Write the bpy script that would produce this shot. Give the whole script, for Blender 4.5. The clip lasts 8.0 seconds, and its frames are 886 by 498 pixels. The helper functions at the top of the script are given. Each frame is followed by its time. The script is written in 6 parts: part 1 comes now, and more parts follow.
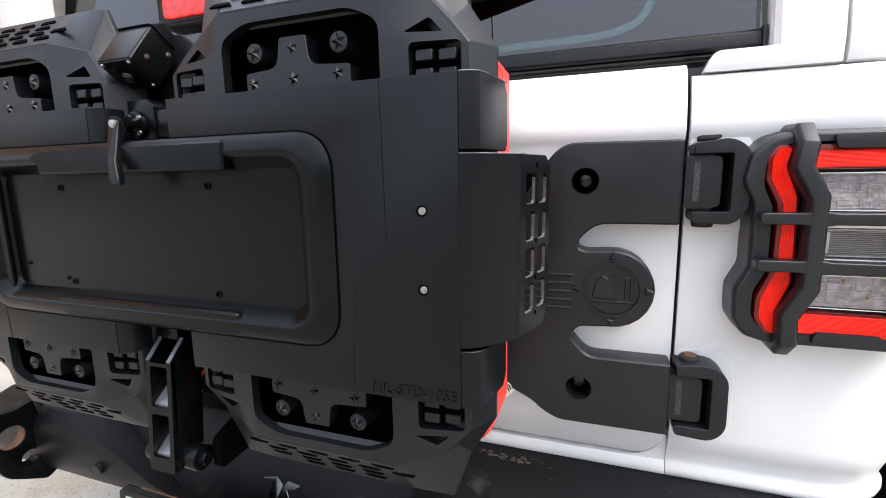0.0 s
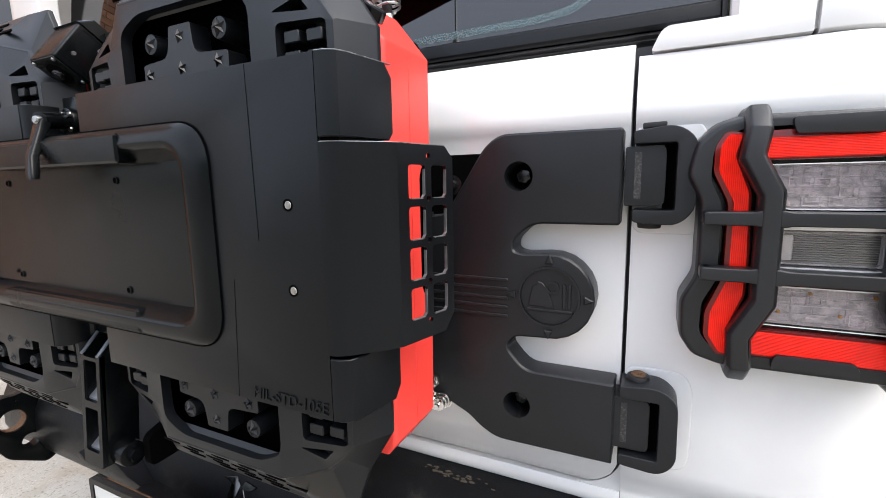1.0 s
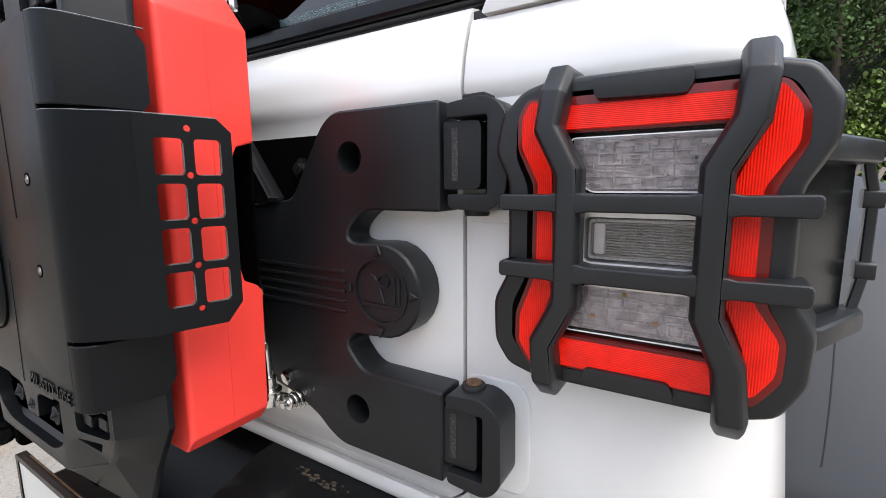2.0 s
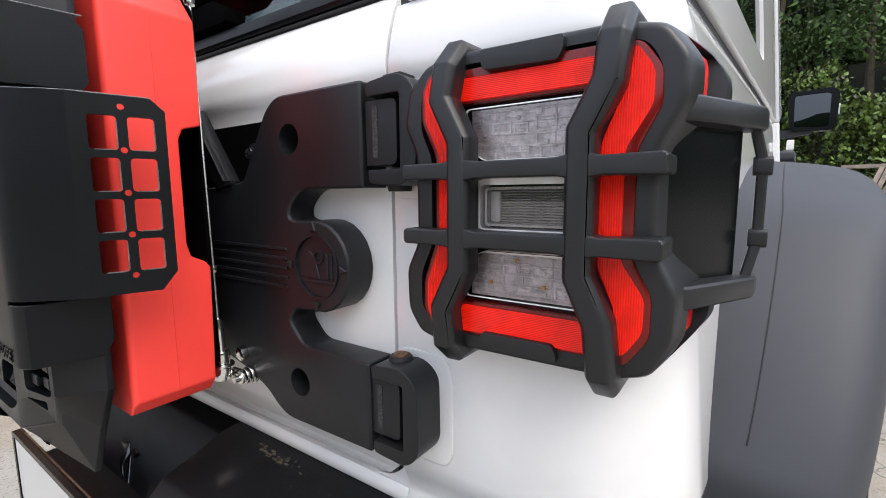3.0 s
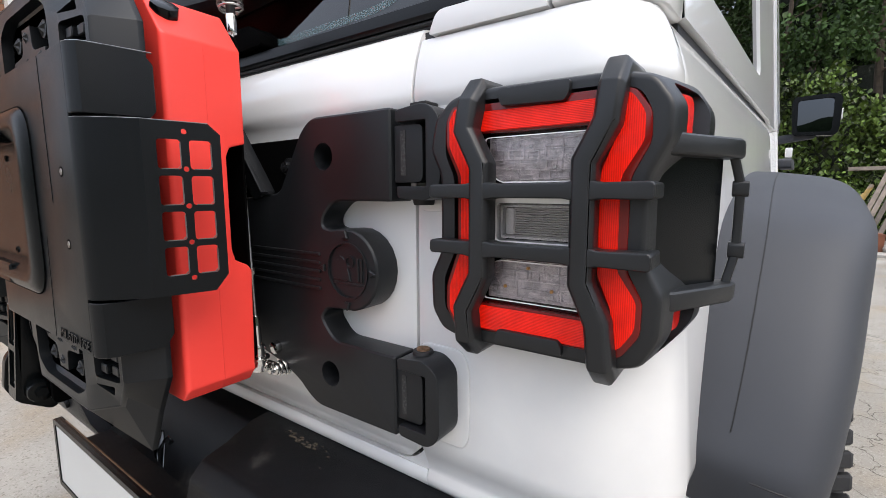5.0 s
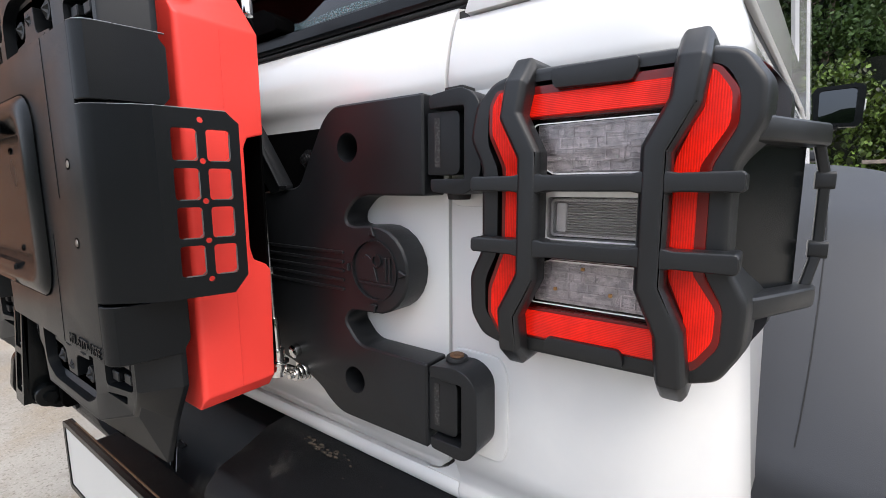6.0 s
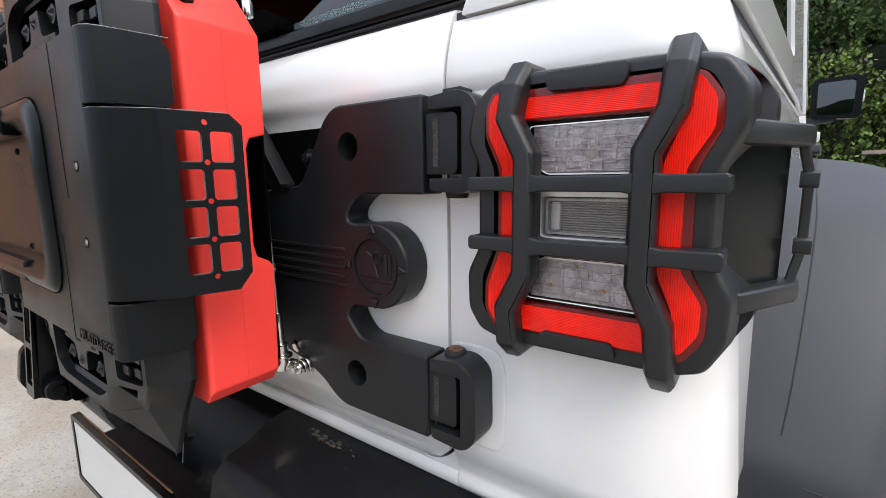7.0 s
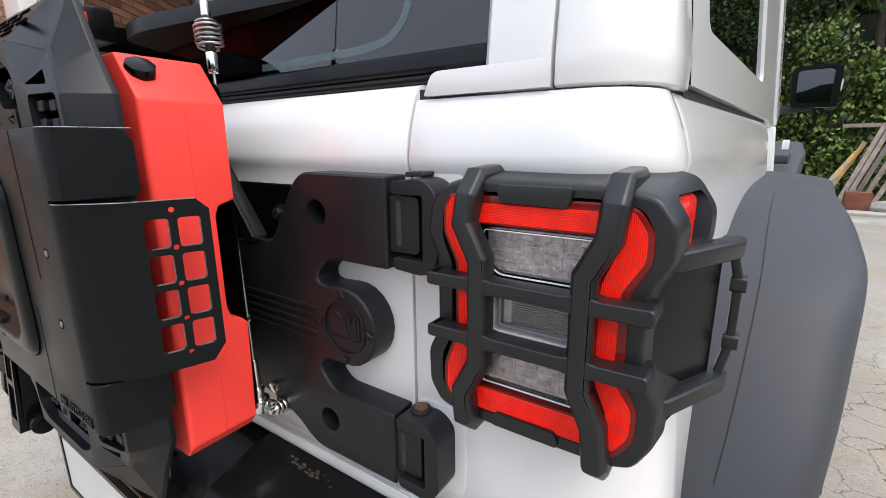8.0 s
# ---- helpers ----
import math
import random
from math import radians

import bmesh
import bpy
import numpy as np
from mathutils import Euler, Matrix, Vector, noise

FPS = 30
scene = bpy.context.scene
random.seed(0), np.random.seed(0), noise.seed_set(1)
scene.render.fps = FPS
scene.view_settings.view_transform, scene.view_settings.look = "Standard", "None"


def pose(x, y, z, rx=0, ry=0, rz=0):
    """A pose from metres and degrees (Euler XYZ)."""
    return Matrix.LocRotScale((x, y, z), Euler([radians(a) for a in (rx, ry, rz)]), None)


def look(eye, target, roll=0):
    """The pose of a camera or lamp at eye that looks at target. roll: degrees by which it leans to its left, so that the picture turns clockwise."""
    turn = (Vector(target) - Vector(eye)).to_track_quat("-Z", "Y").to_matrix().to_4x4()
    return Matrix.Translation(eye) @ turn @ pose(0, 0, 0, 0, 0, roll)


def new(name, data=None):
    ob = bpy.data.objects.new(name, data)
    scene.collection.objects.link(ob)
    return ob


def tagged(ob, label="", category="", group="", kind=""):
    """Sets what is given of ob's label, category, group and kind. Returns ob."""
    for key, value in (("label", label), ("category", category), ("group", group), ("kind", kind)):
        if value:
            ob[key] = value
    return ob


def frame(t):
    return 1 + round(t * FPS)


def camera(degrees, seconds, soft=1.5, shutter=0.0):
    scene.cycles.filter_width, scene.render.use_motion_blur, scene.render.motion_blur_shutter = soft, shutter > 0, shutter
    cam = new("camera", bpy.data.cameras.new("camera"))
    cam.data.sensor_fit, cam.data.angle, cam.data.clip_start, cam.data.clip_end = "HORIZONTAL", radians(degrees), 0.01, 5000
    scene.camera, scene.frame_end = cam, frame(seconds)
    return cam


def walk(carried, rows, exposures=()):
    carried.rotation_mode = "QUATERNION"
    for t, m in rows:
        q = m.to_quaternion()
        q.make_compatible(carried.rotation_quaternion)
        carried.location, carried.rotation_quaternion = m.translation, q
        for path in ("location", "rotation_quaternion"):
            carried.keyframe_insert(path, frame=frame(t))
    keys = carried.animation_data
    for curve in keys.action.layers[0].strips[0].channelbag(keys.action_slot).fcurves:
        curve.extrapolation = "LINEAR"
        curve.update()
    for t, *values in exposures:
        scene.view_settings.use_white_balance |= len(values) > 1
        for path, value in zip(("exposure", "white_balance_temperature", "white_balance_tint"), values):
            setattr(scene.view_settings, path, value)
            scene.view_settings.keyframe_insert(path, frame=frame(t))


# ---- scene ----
cam = camera(89.9, 8.0, soft=0.5)
PATH = [
    (0, (-0.007, 0.014, 1.143), (-0.653, 1.88, 0.825), -1.0),
    (0.5, (0.039, 0.068, 1.111), (-0.713, 1.896, 0.806), -1.1),
    (1, (0.129, 0.113, 1.129), (-0.724, 1.897, 0.833), -1.0),
    (1.5, (0.24, 0.23, 1.118), (-0.713, 1.966, 0.836), -0.6),
    (2, (0.327, 0.273, 1.105), (-0.711, 1.958, 0.817), -0.4),
    (2.2, (0.349, 0.282, 1.099), (-0.72, 1.946, 0.803), -0.6),
    (3.3, (0.446, 0.313, 1.069), (-0.686, 1.943, 0.823), -0.1),
    (3.5, (0.459, 0.301, 1.079), (-0.676, 1.926, 0.81), 0.1),
    (4, (0.479, 0.27, 1.085), (-0.664, 1.89, 0.825), 0.3),
    (4.5, (0.474, 0.241, 1.087), (-0.66, 1.868, 0.828), 0.2),
    (4.7, (0.465, 0.244, 1.09), (-0.67, 1.87, 0.833), 0.0),
    (5.8, (0.392, 0.267, 1.087), (-0.759, 1.881, 0.816), -0.2),
    (6, (0.391, 0.266, 1.088), (-0.765, 1.874, 0.809), -0.3),
    (6.5, (0.396, 0.263, 1.089), (-0.767, 1.865, 0.8), -0.4),
    (7, (0.4, 0.256, 1.095), (-0.753, 1.86, 0.783), -0.6),
    (7.5, (0.412, 0.273, 1.143), (-0.713, 1.885, 0.775), -0.5),
    (8, (0.424, 0.271, 1.219), (-0.666, 1.883, 0.759), -0.4),
]
walk(cam, [(t, look(eye, target, roll)) for t, eye, target, roll in PATH], [(0, 1.28), (1, 1.16), (2, 0.88), (3.5, 0.80), (4.5, 0.68), (6, 0.80), (7, 0.80), (8, 0.74)])

# ---- light ----
world = bpy.data.worlds.new("overcast_sky")
scene.world = world
world.use_nodes = True
wn = world.node_tree.nodes
sky = wn.new("ShaderNodeTexSky")
sky.sky_type = "NISHITA"
sky.sun_disc = False
sky.sun_elevation, sky.sun_rotation = radians(53.4), radians(112.6)
sky.air_density, sky.dust_density, sky.ozone_density = 1.0, 6.0, 1.0
wash = wn.new("ShaderNodeMixRGB")
wash.inputs[0].default_value = 0.6
wash.inputs[2].default_value = (7.0, 7.6, 8.9, 1)
world.node_tree.links.new(sky.outputs[0], wash.inputs[1])
# an overcast sky is about three times as bright overhead as at the horizon
way, up, lift = wn.new("ShaderNodeTexCoord"), wn.new("ShaderNodeSeparateXYZ"), wn.new("ShaderNodeMapRange")
world.node_tree.links.new(way.outputs["Generated"], up.inputs[0])
world.node_tree.links.new(up.outputs["Z"], lift.inputs[0])
lift.inputs[1].default_value, lift.inputs[2].default_value = 0.0, 1.0
lift.inputs[3].default_value, lift.inputs[4].default_value = 0.85, 1.2
veil = wn.new("ShaderNodeVectorMath")
veil.operation = "SCALE"
world.node_tree.links.new(wash.outputs[0], veil.inputs[0])
world.node_tree.links.new(lift.outputs[0], veil.inputs["Scale"])
world.node_tree.links.new(veil.outputs[0], wn["Background"].inputs[0])
wn["Background"].inputs[1].default_value = 0.15
sun = new("sun", bpy.data.lights.new("sun", "SUN"))
sun.data.energy, sun.data.angle, sun.data.color = 1.0, radians(40), (1.0, 0.985, 0.96)
sun.matrix_world = look((9.6, -4.0, 14), (0, 0, 0))

# ---- materials ----
def mat(name, colour, rough=0.5, metal=0.0, vary=0.15, scale=8.0, fine=400.0, bump=0.1, dist=0.001, coat=0.0,
        spec=0.5, second=None, patch=0.0, patch_scale=3.0, rough_vary=0.1, per="", spread=0.45, trans=0.0, ior=1.45):
    """Principled material with variation at two scales, optional stains and fine relief."""
    m = bpy.data.materials.new(name)
    m.use_nodes = True
    n, l = m.node_tree.nodes, m.node_tree.links
    b = n["Principled BSDF"]
    co = n.new("ShaderNodeTexCoord")
    big, small = n.new("ShaderNodeTexNoise"), n.new("ShaderNodeTexNoise")
    for t, s, d in ((big, scale, 5), (small, fine, 2)):
        t.inputs["Scale"].default_value, t.inputs["Detail"].default_value = s, d
        l.new(co.outputs["Object"], t.inputs["Vector"])
    ramp = n.new("ShaderNodeMapRange")
    ramp.inputs[1].default_value, ramp.inputs[2].default_value = 0.3, 0.7
    ramp.inputs[3].default_value, ramp.inputs[4].default_value = 1 - vary, 1 + vary
    l.new(big.outputs[0], ramp.inputs[0])
    mul = n.new("ShaderNodeVectorMath")
    mul.operation = "SCALE"
    mul.inputs[0].default_value = colour[:3]
    l.new(ramp.outputs[0], mul.inputs["Scale"])
    out = mul.outputs[0]
    if per:
        src = n.new("ShaderNodeObjectInfo" if per == "object" else "ShaderNodeNewGeometry")
        r = n.new("ShaderNodeMapRange")
        r.inputs[3].default_value, r.inputs[4].default_value = 1 - spread, 1 + spread
        l.new(src.outputs["Random" if per == "object" else "Random Per Island"], r.inputs[0])
        mm = n.new("ShaderNodeVectorMath")
        mm.operation = "SCALE"
        l.new(out, mm.inputs[0])
        l.new(r.outputs[0], mm.inputs["Scale"])
        out = mm.outputs[0]
    if second:
        st = n.new("ShaderNodeTexNoise")
        st.inputs["Scale"].default_value, st.inputs["Detail"].default_value = patch_scale, 8
        l.new(co.outputs["Object"], st.inputs["Vector"])
        k = n.new("ShaderNodeMapRange")
        k.inputs[1].default_value, k.inputs[2].default_value = 0.62 - patch * 0.3, 0.75 - patch * 0.3
        l.new(st.outputs[0], k.inputs[0])
        mix = n.new("ShaderNodeMixRGB")
        mix.inputs[2].default_value = (*second, 1)
        l.new(k.outputs[0], mix.inputs[0])
        l.new(out, mix.inputs[1])
        out = mix.outputs[0]
    l.new(out, b.inputs["Base Color"])
    rr = n.new("ShaderNodeMapRange")
    rr.inputs[3].default_value, rr.inputs[4].default_value = max(0.02, rough - rough_vary), min(1, rough + rough_vary)
    l.new(big.outputs[0], rr.inputs[0])
    l.new(rr.outputs[0], b.inputs["Roughness"])
    b.inputs["Metallic"].default_value = metal
    b.inputs["Coat Weight"].default_value = coat
    b.inputs["Coat Roughness"].default_value = 0.04
    b.inputs["Specular IOR Level"].default_value = spec
    b.inputs["Transmission Weight"].default_value = trans
    b.inputs["IOR"].default_value = ior
    if bump:
        bp = n.new("ShaderNodeBump")
        bp.inputs["Strength"].default_value, bp.inputs["Distance"].default_value = bump, dist
        l.new(small.outputs[0], bp.inputs["Height"])
        l.new(bp.outputs[0], b.inputs["Normal"])
    return m


def ribbed(name, colour, direction, pitch, rough=0.12, metal=0.0, trans=0.0, strength=0.6, coat=1.0, spec=0.5, valley=0.72):
    """Moulded lens with fine parallel ribs."""
    m = mat(name, colour, rough, metal, vary=0.12, scale=60, bump=0, coat=coat, trans=trans, rough_vary=0.05, spec=spec)
    n, l = m.node_tree.nodes, m.node_tree.links
    b = n["Principled BSDF"]
    co, w, bp = n.new("ShaderNodeTexCoord"), n.new("ShaderNodeTexWave"), n.new("ShaderNodeBump")
    w.bands_direction = direction
    w.inputs["Scale"].default_value = 0.314 / pitch
    w.inputs["Distortion"].default_value = 0.0
    l.new(co.outputs["Object"], w.inputs["Vector"])
    bp.inputs["Strength"].default_value, bp.inputs["Distance"].default_value = strength, pitch * 0.5
    l.new(w.outputs["Fac"], bp.inputs["Height"])
    l.new(bp.outputs[0], b.inputs["Normal"])
    # moulded prisms: the shade in their valleys is painted into the base colour
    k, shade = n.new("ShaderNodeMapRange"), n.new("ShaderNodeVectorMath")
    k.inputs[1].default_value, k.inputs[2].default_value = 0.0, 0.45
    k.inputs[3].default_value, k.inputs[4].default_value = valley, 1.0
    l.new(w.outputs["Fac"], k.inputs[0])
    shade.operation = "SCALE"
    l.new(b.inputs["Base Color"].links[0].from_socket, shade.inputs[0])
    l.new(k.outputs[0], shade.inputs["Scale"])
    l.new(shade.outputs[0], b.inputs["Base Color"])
    return m


M = {
    "white": mat("white_paint", (0.68, 0.68, 0.675), 0.30, vary=0.02, scale=5, bump=0, coat=1.0, rough_vary=0.05,
                 second=(0.745, 0.74, 0.725), patch=0.35, patch_scale=4),
    "panel": mat("powder_coated_steel", (0.0030, 0.0038, 0.0047), 0.31, vary=0.12, scale=9, fine=1300, bump=0.18, dist=0.0006, spec=0.26),
    "tray": mat("satin_black_plastic", (0.0020, 0.0027, 0.0031), 0.24, vary=0.1, scale=10, fine=1400, bump=0.07, dist=0.0004, spec=0.22),
    "pack": mat("moulded_black_plastic", (0.0050, 0.0062, 0.0078), 0.37, vary=0.12, scale=14, fine=1200, bump=0.1, dist=0.0006, spec=0.4),
    "cast": mat("black_cast_cover", (0.0098, 0.0108, 0.0124), 0.37, vary=0.14, scale=12, fine=1500, bump=0.18, dist=0.0006, spec=0.36),
    "guard": mat("black_textured_guard", (0.0100, 0.0107, 0.0118), 0.37, vary=0.12, scale=12, fine=2200, bump=0.16, dist=0.0005, spec=0.5),
    "flare": mat("grey_textured_plastic", (0.036, 0.039, 0.046), 0.6, vary=0.08, scale=6, fine=1500, bump=0.25, dist=0.0005),
    # near-black: the shade of gaps and recesses is put into this colour
    "dark": mat("matt_and_shade_black", (0.0010, 0.0010, 0.0011), 0.8, vary=0.1, bump=0.05, spec=0.03),
    "gloss": mat("gloss_black", (0.010, 0.010, 0.011), 0.22, vary=0.1, bump=0, rough_vary=0.05),
    "rubber": mat("black_rubber", (0.016, 0.016, 0.017), 0.65, vary=0.2, scale=30, bump=0.2),
    "tyre": mat("tyre_rubber", (0.025, 0.025, 0.026), 0.75, vary=0.25, scale=25, fine=300, bump=0.3, second=(0.09, 0.08, 0.07), patch=0.2),
    "bumper": mat("bumper_coating", (0.0060, 0.0065, 0.0076), 0.38, vary=0.2, scale=10, fine=900, bump=0.5, dist=0.001, spec=0.2,
                  second=(0.045, 0.043, 0.04), patch=0.05, patch_scale=12),
    "can": mat("red_polyethylene", (0.82, 0.055, 0.042), 0.42, vary=0.06, scale=6, fine=900, bump=0.06, dist=0.0006),
    "chrome": mat("chrome", (0.75, 0.74, 0.72), 0.12, 1.0, vary=0.05, bump=0, rough_vary=0.06),
    "steel": mat("stainless_steel", (0.40, 0.395, 0.38), 0.3, 1.0, vary=0.15, scale=200, bump=0.1),
    "rust": mat("rusty_bolt", (0.16, 0.09, 0.05), 0.7, 0.3, vary=0.4, scale=150, bump=0.5),
    "residue": mat("label_residue", (0.020, 0.020, 0.020), 0.6, vary=0.3, scale=200, bump=0.1, second=(0.05, 0.05, 0.049), patch=0.45, patch_scale=420),
    "plate": mat("white_plate", (0.62, 0.62, 0.60), 0.4, vary=0.05, scale=4, bump=0.02),
    "seal": mat("black_seal", (0.014, 0.014, 0.015), 0.55, vary=0.1, bump=0.05),
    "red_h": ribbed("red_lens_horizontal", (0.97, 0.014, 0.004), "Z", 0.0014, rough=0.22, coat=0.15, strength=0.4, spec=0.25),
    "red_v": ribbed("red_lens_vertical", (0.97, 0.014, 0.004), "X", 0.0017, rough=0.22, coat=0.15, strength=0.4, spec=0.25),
    "red_s": mat("red_reflector", (0.72, 0.014, 0.008), 0.14, vary=0.4, scale=70, fine=650, bump=0.5, dist=0.0012, coat=0.6, spec=0.4),
    "reflector": mat("reflector_facets", (0.82, 0.755, 0.77), 0.28, 0.12, vary=0.16, scale=120, fine=700, bump=0.12, dist=0.001, per="island", spread=0.2),
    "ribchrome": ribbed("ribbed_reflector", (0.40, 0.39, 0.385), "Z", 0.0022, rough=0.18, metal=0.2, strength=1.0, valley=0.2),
    "silver": mat("silvered_plastic", (0.86, 0.84, 0.83), 0.18, 0.25, vary=0.1, scale=60, bump=0),
    "red_deep": mat("deep_red_lens", (0.13, 0.004, 0.003), 0.12, vary=0.1, scale=40, bump=0, spec=0.5),
    "amber": mat("amber_led", (0.75, 0.38, 0.10), 0.4, vary=0.1, bump=0),
    "brick": mat("red_brick", (0.40, 0.20, 0.12), 0.85, vary=0.25, scale=6, fine=60, bump=0.4, dist=0.004, per="object"),
    "mortar": mat("mortar", (0.42, 0.38, 0.33), 0.9, vary=0.15, bump=0.3),
    "wood": mat("weathered_plank", (0.14, 0.115, 0.095), 0.8, vary=0.35, scale=8, fine=90, bump=0.4, dist=0.003, per="object"),
    "yellow": mat("worn_yellow_paint", (0.34, 0.22, 0.06), 0.7, vary=0.3, scale=9, bump=0.3, second=(0.24, 0.19, 0.14), patch=0.5, patch_scale=5),
    "rustbox": mat("rusted_steel", (0.15, 0.055, 0.028), 0.8, vary=0.35, scale=8, bump=0.3),
    "stone": mat("rough_stone", (0.36, 0.34, 0.31), 0.9, vary=0.3, scale=10, bump=0.6, dist=0.01),
    "kerb": mat("pale_concrete", (0.33, 0.315, 0.285), 0.85, vary=0.15, scale=5, fine=80, bump=0.3, dist=0.004),
    "bark": mat("tree_bark", (0.075, 0.056, 0.040), 0.9, vary=0.3, scale=12, fine=60, bump=0.6, dist=0.01),
    "leaf": mat("green_leaves", (0.072, 0.112, 0.020), 0.5, vary=0.6, scale=1.5, bump=0, per="island", spread=0.9, spec=0.4),
    "leaf_dark": mat("dark_leaves", (0.042, 0.078, 0.018), 0.6, vary=0.4, scale=0.8, bump=0, per="island", spec=0.3),
    "render": mat("pale_render", (0.55, 0.55, 0.53), 0.8, vary=0.1, scale=2, bump=0.1),
}

def glass(name, tint, rough=0.02, ior=1.52):
    m = bpy.data.materials.new(name)
    m.use_nodes = True
    n, l = m.node_tree.nodes, m.node_tree.links
    n.clear()
    out, mix = n.new("ShaderNodeOutputMaterial"), n.new("ShaderNodeMixShader")
    tr, gl, fr = n.new("ShaderNodeBsdfTransparent"), n.new("ShaderNodeBsdfGlossy"), n.new("ShaderNodeFresnel")
    tr.inputs[0].default_value = (*tint, 1)
    gl.inputs["Roughness"].default_value = rough
    fr.inputs[0].default_value = ior
    l.new(fr.outputs[0], mix.inputs[0])
    l.new(tr.outputs[0], mix.inputs[1])
    l.new(gl.outputs[0], mix.inputs[2])
    l.new(mix.outputs[0], out.inputs[0])
    return m


M["glass"] = glass("tinted_glass", (0.04, 0.046, 0.052), 0.012, 1.8)
# two pale tones that paint the sky's glint on cut plate edges
M["edge"] = mat("plate_edge_glint", (0.30, 0.305, 0.31), 0.3, 0.6, vary=0.2, scale=60, bump=0)
M["worn"] = mat("slot_edge_glint", (0.14, 0.143, 0.147), 0.4, 0.3, vary=0.25, scale=80, bump=0)
M["polish"] = mat("polished_dark_metal", (0.10, 0.10, 0.10), 0.2, 1.0, vary=0.08, scale=40, bump=0)
M["lens"] = glass("clear_lens", (0.90, 0.89, 0.89))
M["mirror"] = mat("mirror_glass", (0.07, 0.075, 0.08), 0.02, 1.0, vary=0.01, bump=0, rough_vary=0.01)


def ground_mat():
    """Old concrete: pale worn slabs, cracks, grit."""
    m = mat("cracked_concrete", (0.27, 0.25, 0.215), 0.9, vary=0.22, scale=0.8, fine=60, bump=0.5, dist=0.006,
            second=(0.36, 0.34, 0.30), patch=0.4, patch_scale=0.9)
    n, l = m.node_tree.nodes, m.node_tree.links
    b = n["Principled BSDF"]
    co, vo, nz = n.new("ShaderNodeTexCoord"), n.new("ShaderNodeTexVoronoi"), n.new("ShaderNodeTexNoise")
    nz.inputs["Scale"].default_value, nz.inputs["Detail"].default_value = 5, 6
    add = n.new("ShaderNodeMixRGB")
    add.blend_type, add.inputs[0].default_value = "LINEAR_LIGHT", 0.12
    l.new(co.outputs["Object"], add.inputs[1])
    l.new(co.outputs["Object"], nz.inputs["Vector"])
    l.new(nz.outputs["Color"], add.inputs[2])
    vo.feature = "DISTANCE_TO_EDGE"
    vo.inputs["Scale"].default_value = 4.2
    l.new(add.outputs[0], vo.inputs["Vector"])
    k = n.new("ShaderNodeMapRange")
    k.inputs[1].default_value, k.inputs[2].default_value = 0.003, 0.014
    k.inputs[3].default_value, k.inputs[4].default_value = 1, 0
    l.new(vo.outputs["Distance"], k.inputs[0])
    patchy = n.new("ShaderNodeTexNoise")
    patchy.inputs["Scale"].default_value = 0.35
    l.new(co.outputs["Object"], patchy.inputs["Vector"])
    pk = n.new("ShaderNodeMapRange")
    pk.inputs[1].default_value, pk.inputs[2].default_value = 0.40, 0.54
    l.new(patchy.outputs[0], pk.inputs[0])
    both = n.new("ShaderNodeMath")
    both.operation = "MULTIPLY"
    l.new(k.outputs[0], both.inputs[0])
    l.new(pk.outputs[0], both.inputs[1])
    soft = n.new("ShaderNodeMath")
    soft.operation, soft.inputs[1].default_value = "MULTIPLY", 0.75
    l.new(both.outputs[0], soft.inputs[0])
    sep, side = n.new("ShaderNodeSeparateXYZ"), n.new("ShaderNodeMapRange")
    l.new(co.outputs["Object"], sep.inputs[0])
    side.inputs[1].default_value, side.inputs[2].default_value = -0.6, 0.5
    l.new(sep.outputs["X"], side.inputs[0])
    l.new(side.outputs[0], soft.inputs[1])
    old = b.inputs["Base Color"].links[0].from_socket
    mix = n.new("ShaderNodeMixRGB")
    mix.inputs[2].default_value = (0.085, 0.075, 0.058, 1)
    # tan grit lying in patches, and dark specks
    for size, lo, hi, tone, most in ((2.2, 0.50, 0.66, (0.29, 0.235, 0.165, 1), 0.7), (90.0, 0.56, 0.66, (0.15, 0.13, 0.10, 1), 0.65), (170.0, 0.54, 0.66, (0.44, 0.42, 0.38, 1), 0.45), (9.0, 0.56, 0.66, (0.20, 0.175, 0.14, 1), 0.35)):
        gn, gr, gm = n.new("ShaderNodeTexNoise"), n.new("ShaderNodeMapRange"), n.new("ShaderNodeMixRGB")
        gn.inputs["Scale"].default_value, gn.inputs["Detail"].default_value = size, 9
        l.new(co.outputs["Object"], gn.inputs["Vector"])
        gr.inputs[1].default_value, gr.inputs[2].default_value, gr.inputs[4].default_value = lo, hi, most
        l.new(gn.outputs[0], gr.inputs[0])
        l.new(gr.outputs[0], gm.inputs[0])
        l.new(old, gm.inputs[1])
        gm.inputs[2].default_value = tone
        old = gm.outputs[0]
    l.new(soft.outputs[0], mix.inputs[0])
    l.new(old, mix.inputs[1])
    l.new(mix.outputs[0], b.inputs["Base Color"])
    return m


M["ground"] = ground_mat()
M["hill"] = mat("far_hillside", (0.020, 0.034, 0.014), 0.95, vary=0.5, scale=0.12, fine=0.6, bump=0.6, dist=1.5, spec=0.1)

# ---- mesh tools ----
def finish(bm, name, material, angle=32):
    bmesh.ops.recalc_face_normals(bm, faces=bm.faces)
    me = bpy.data.meshes.new(name)
    bm.to_mesh(me)
    bm.free()
    me.materials.append(material)
    for p in me.polygons:
        p.use_smooth = True
    me.set_sharp_from_angle(angle=radians(angle))
    return me


def thing(name, at, label, category, group="", kind=""):
    ob = new(name)
    ob.empty_display_size = 0.05
    ob.location = at
    return tagged(ob, label, category, group, kind)


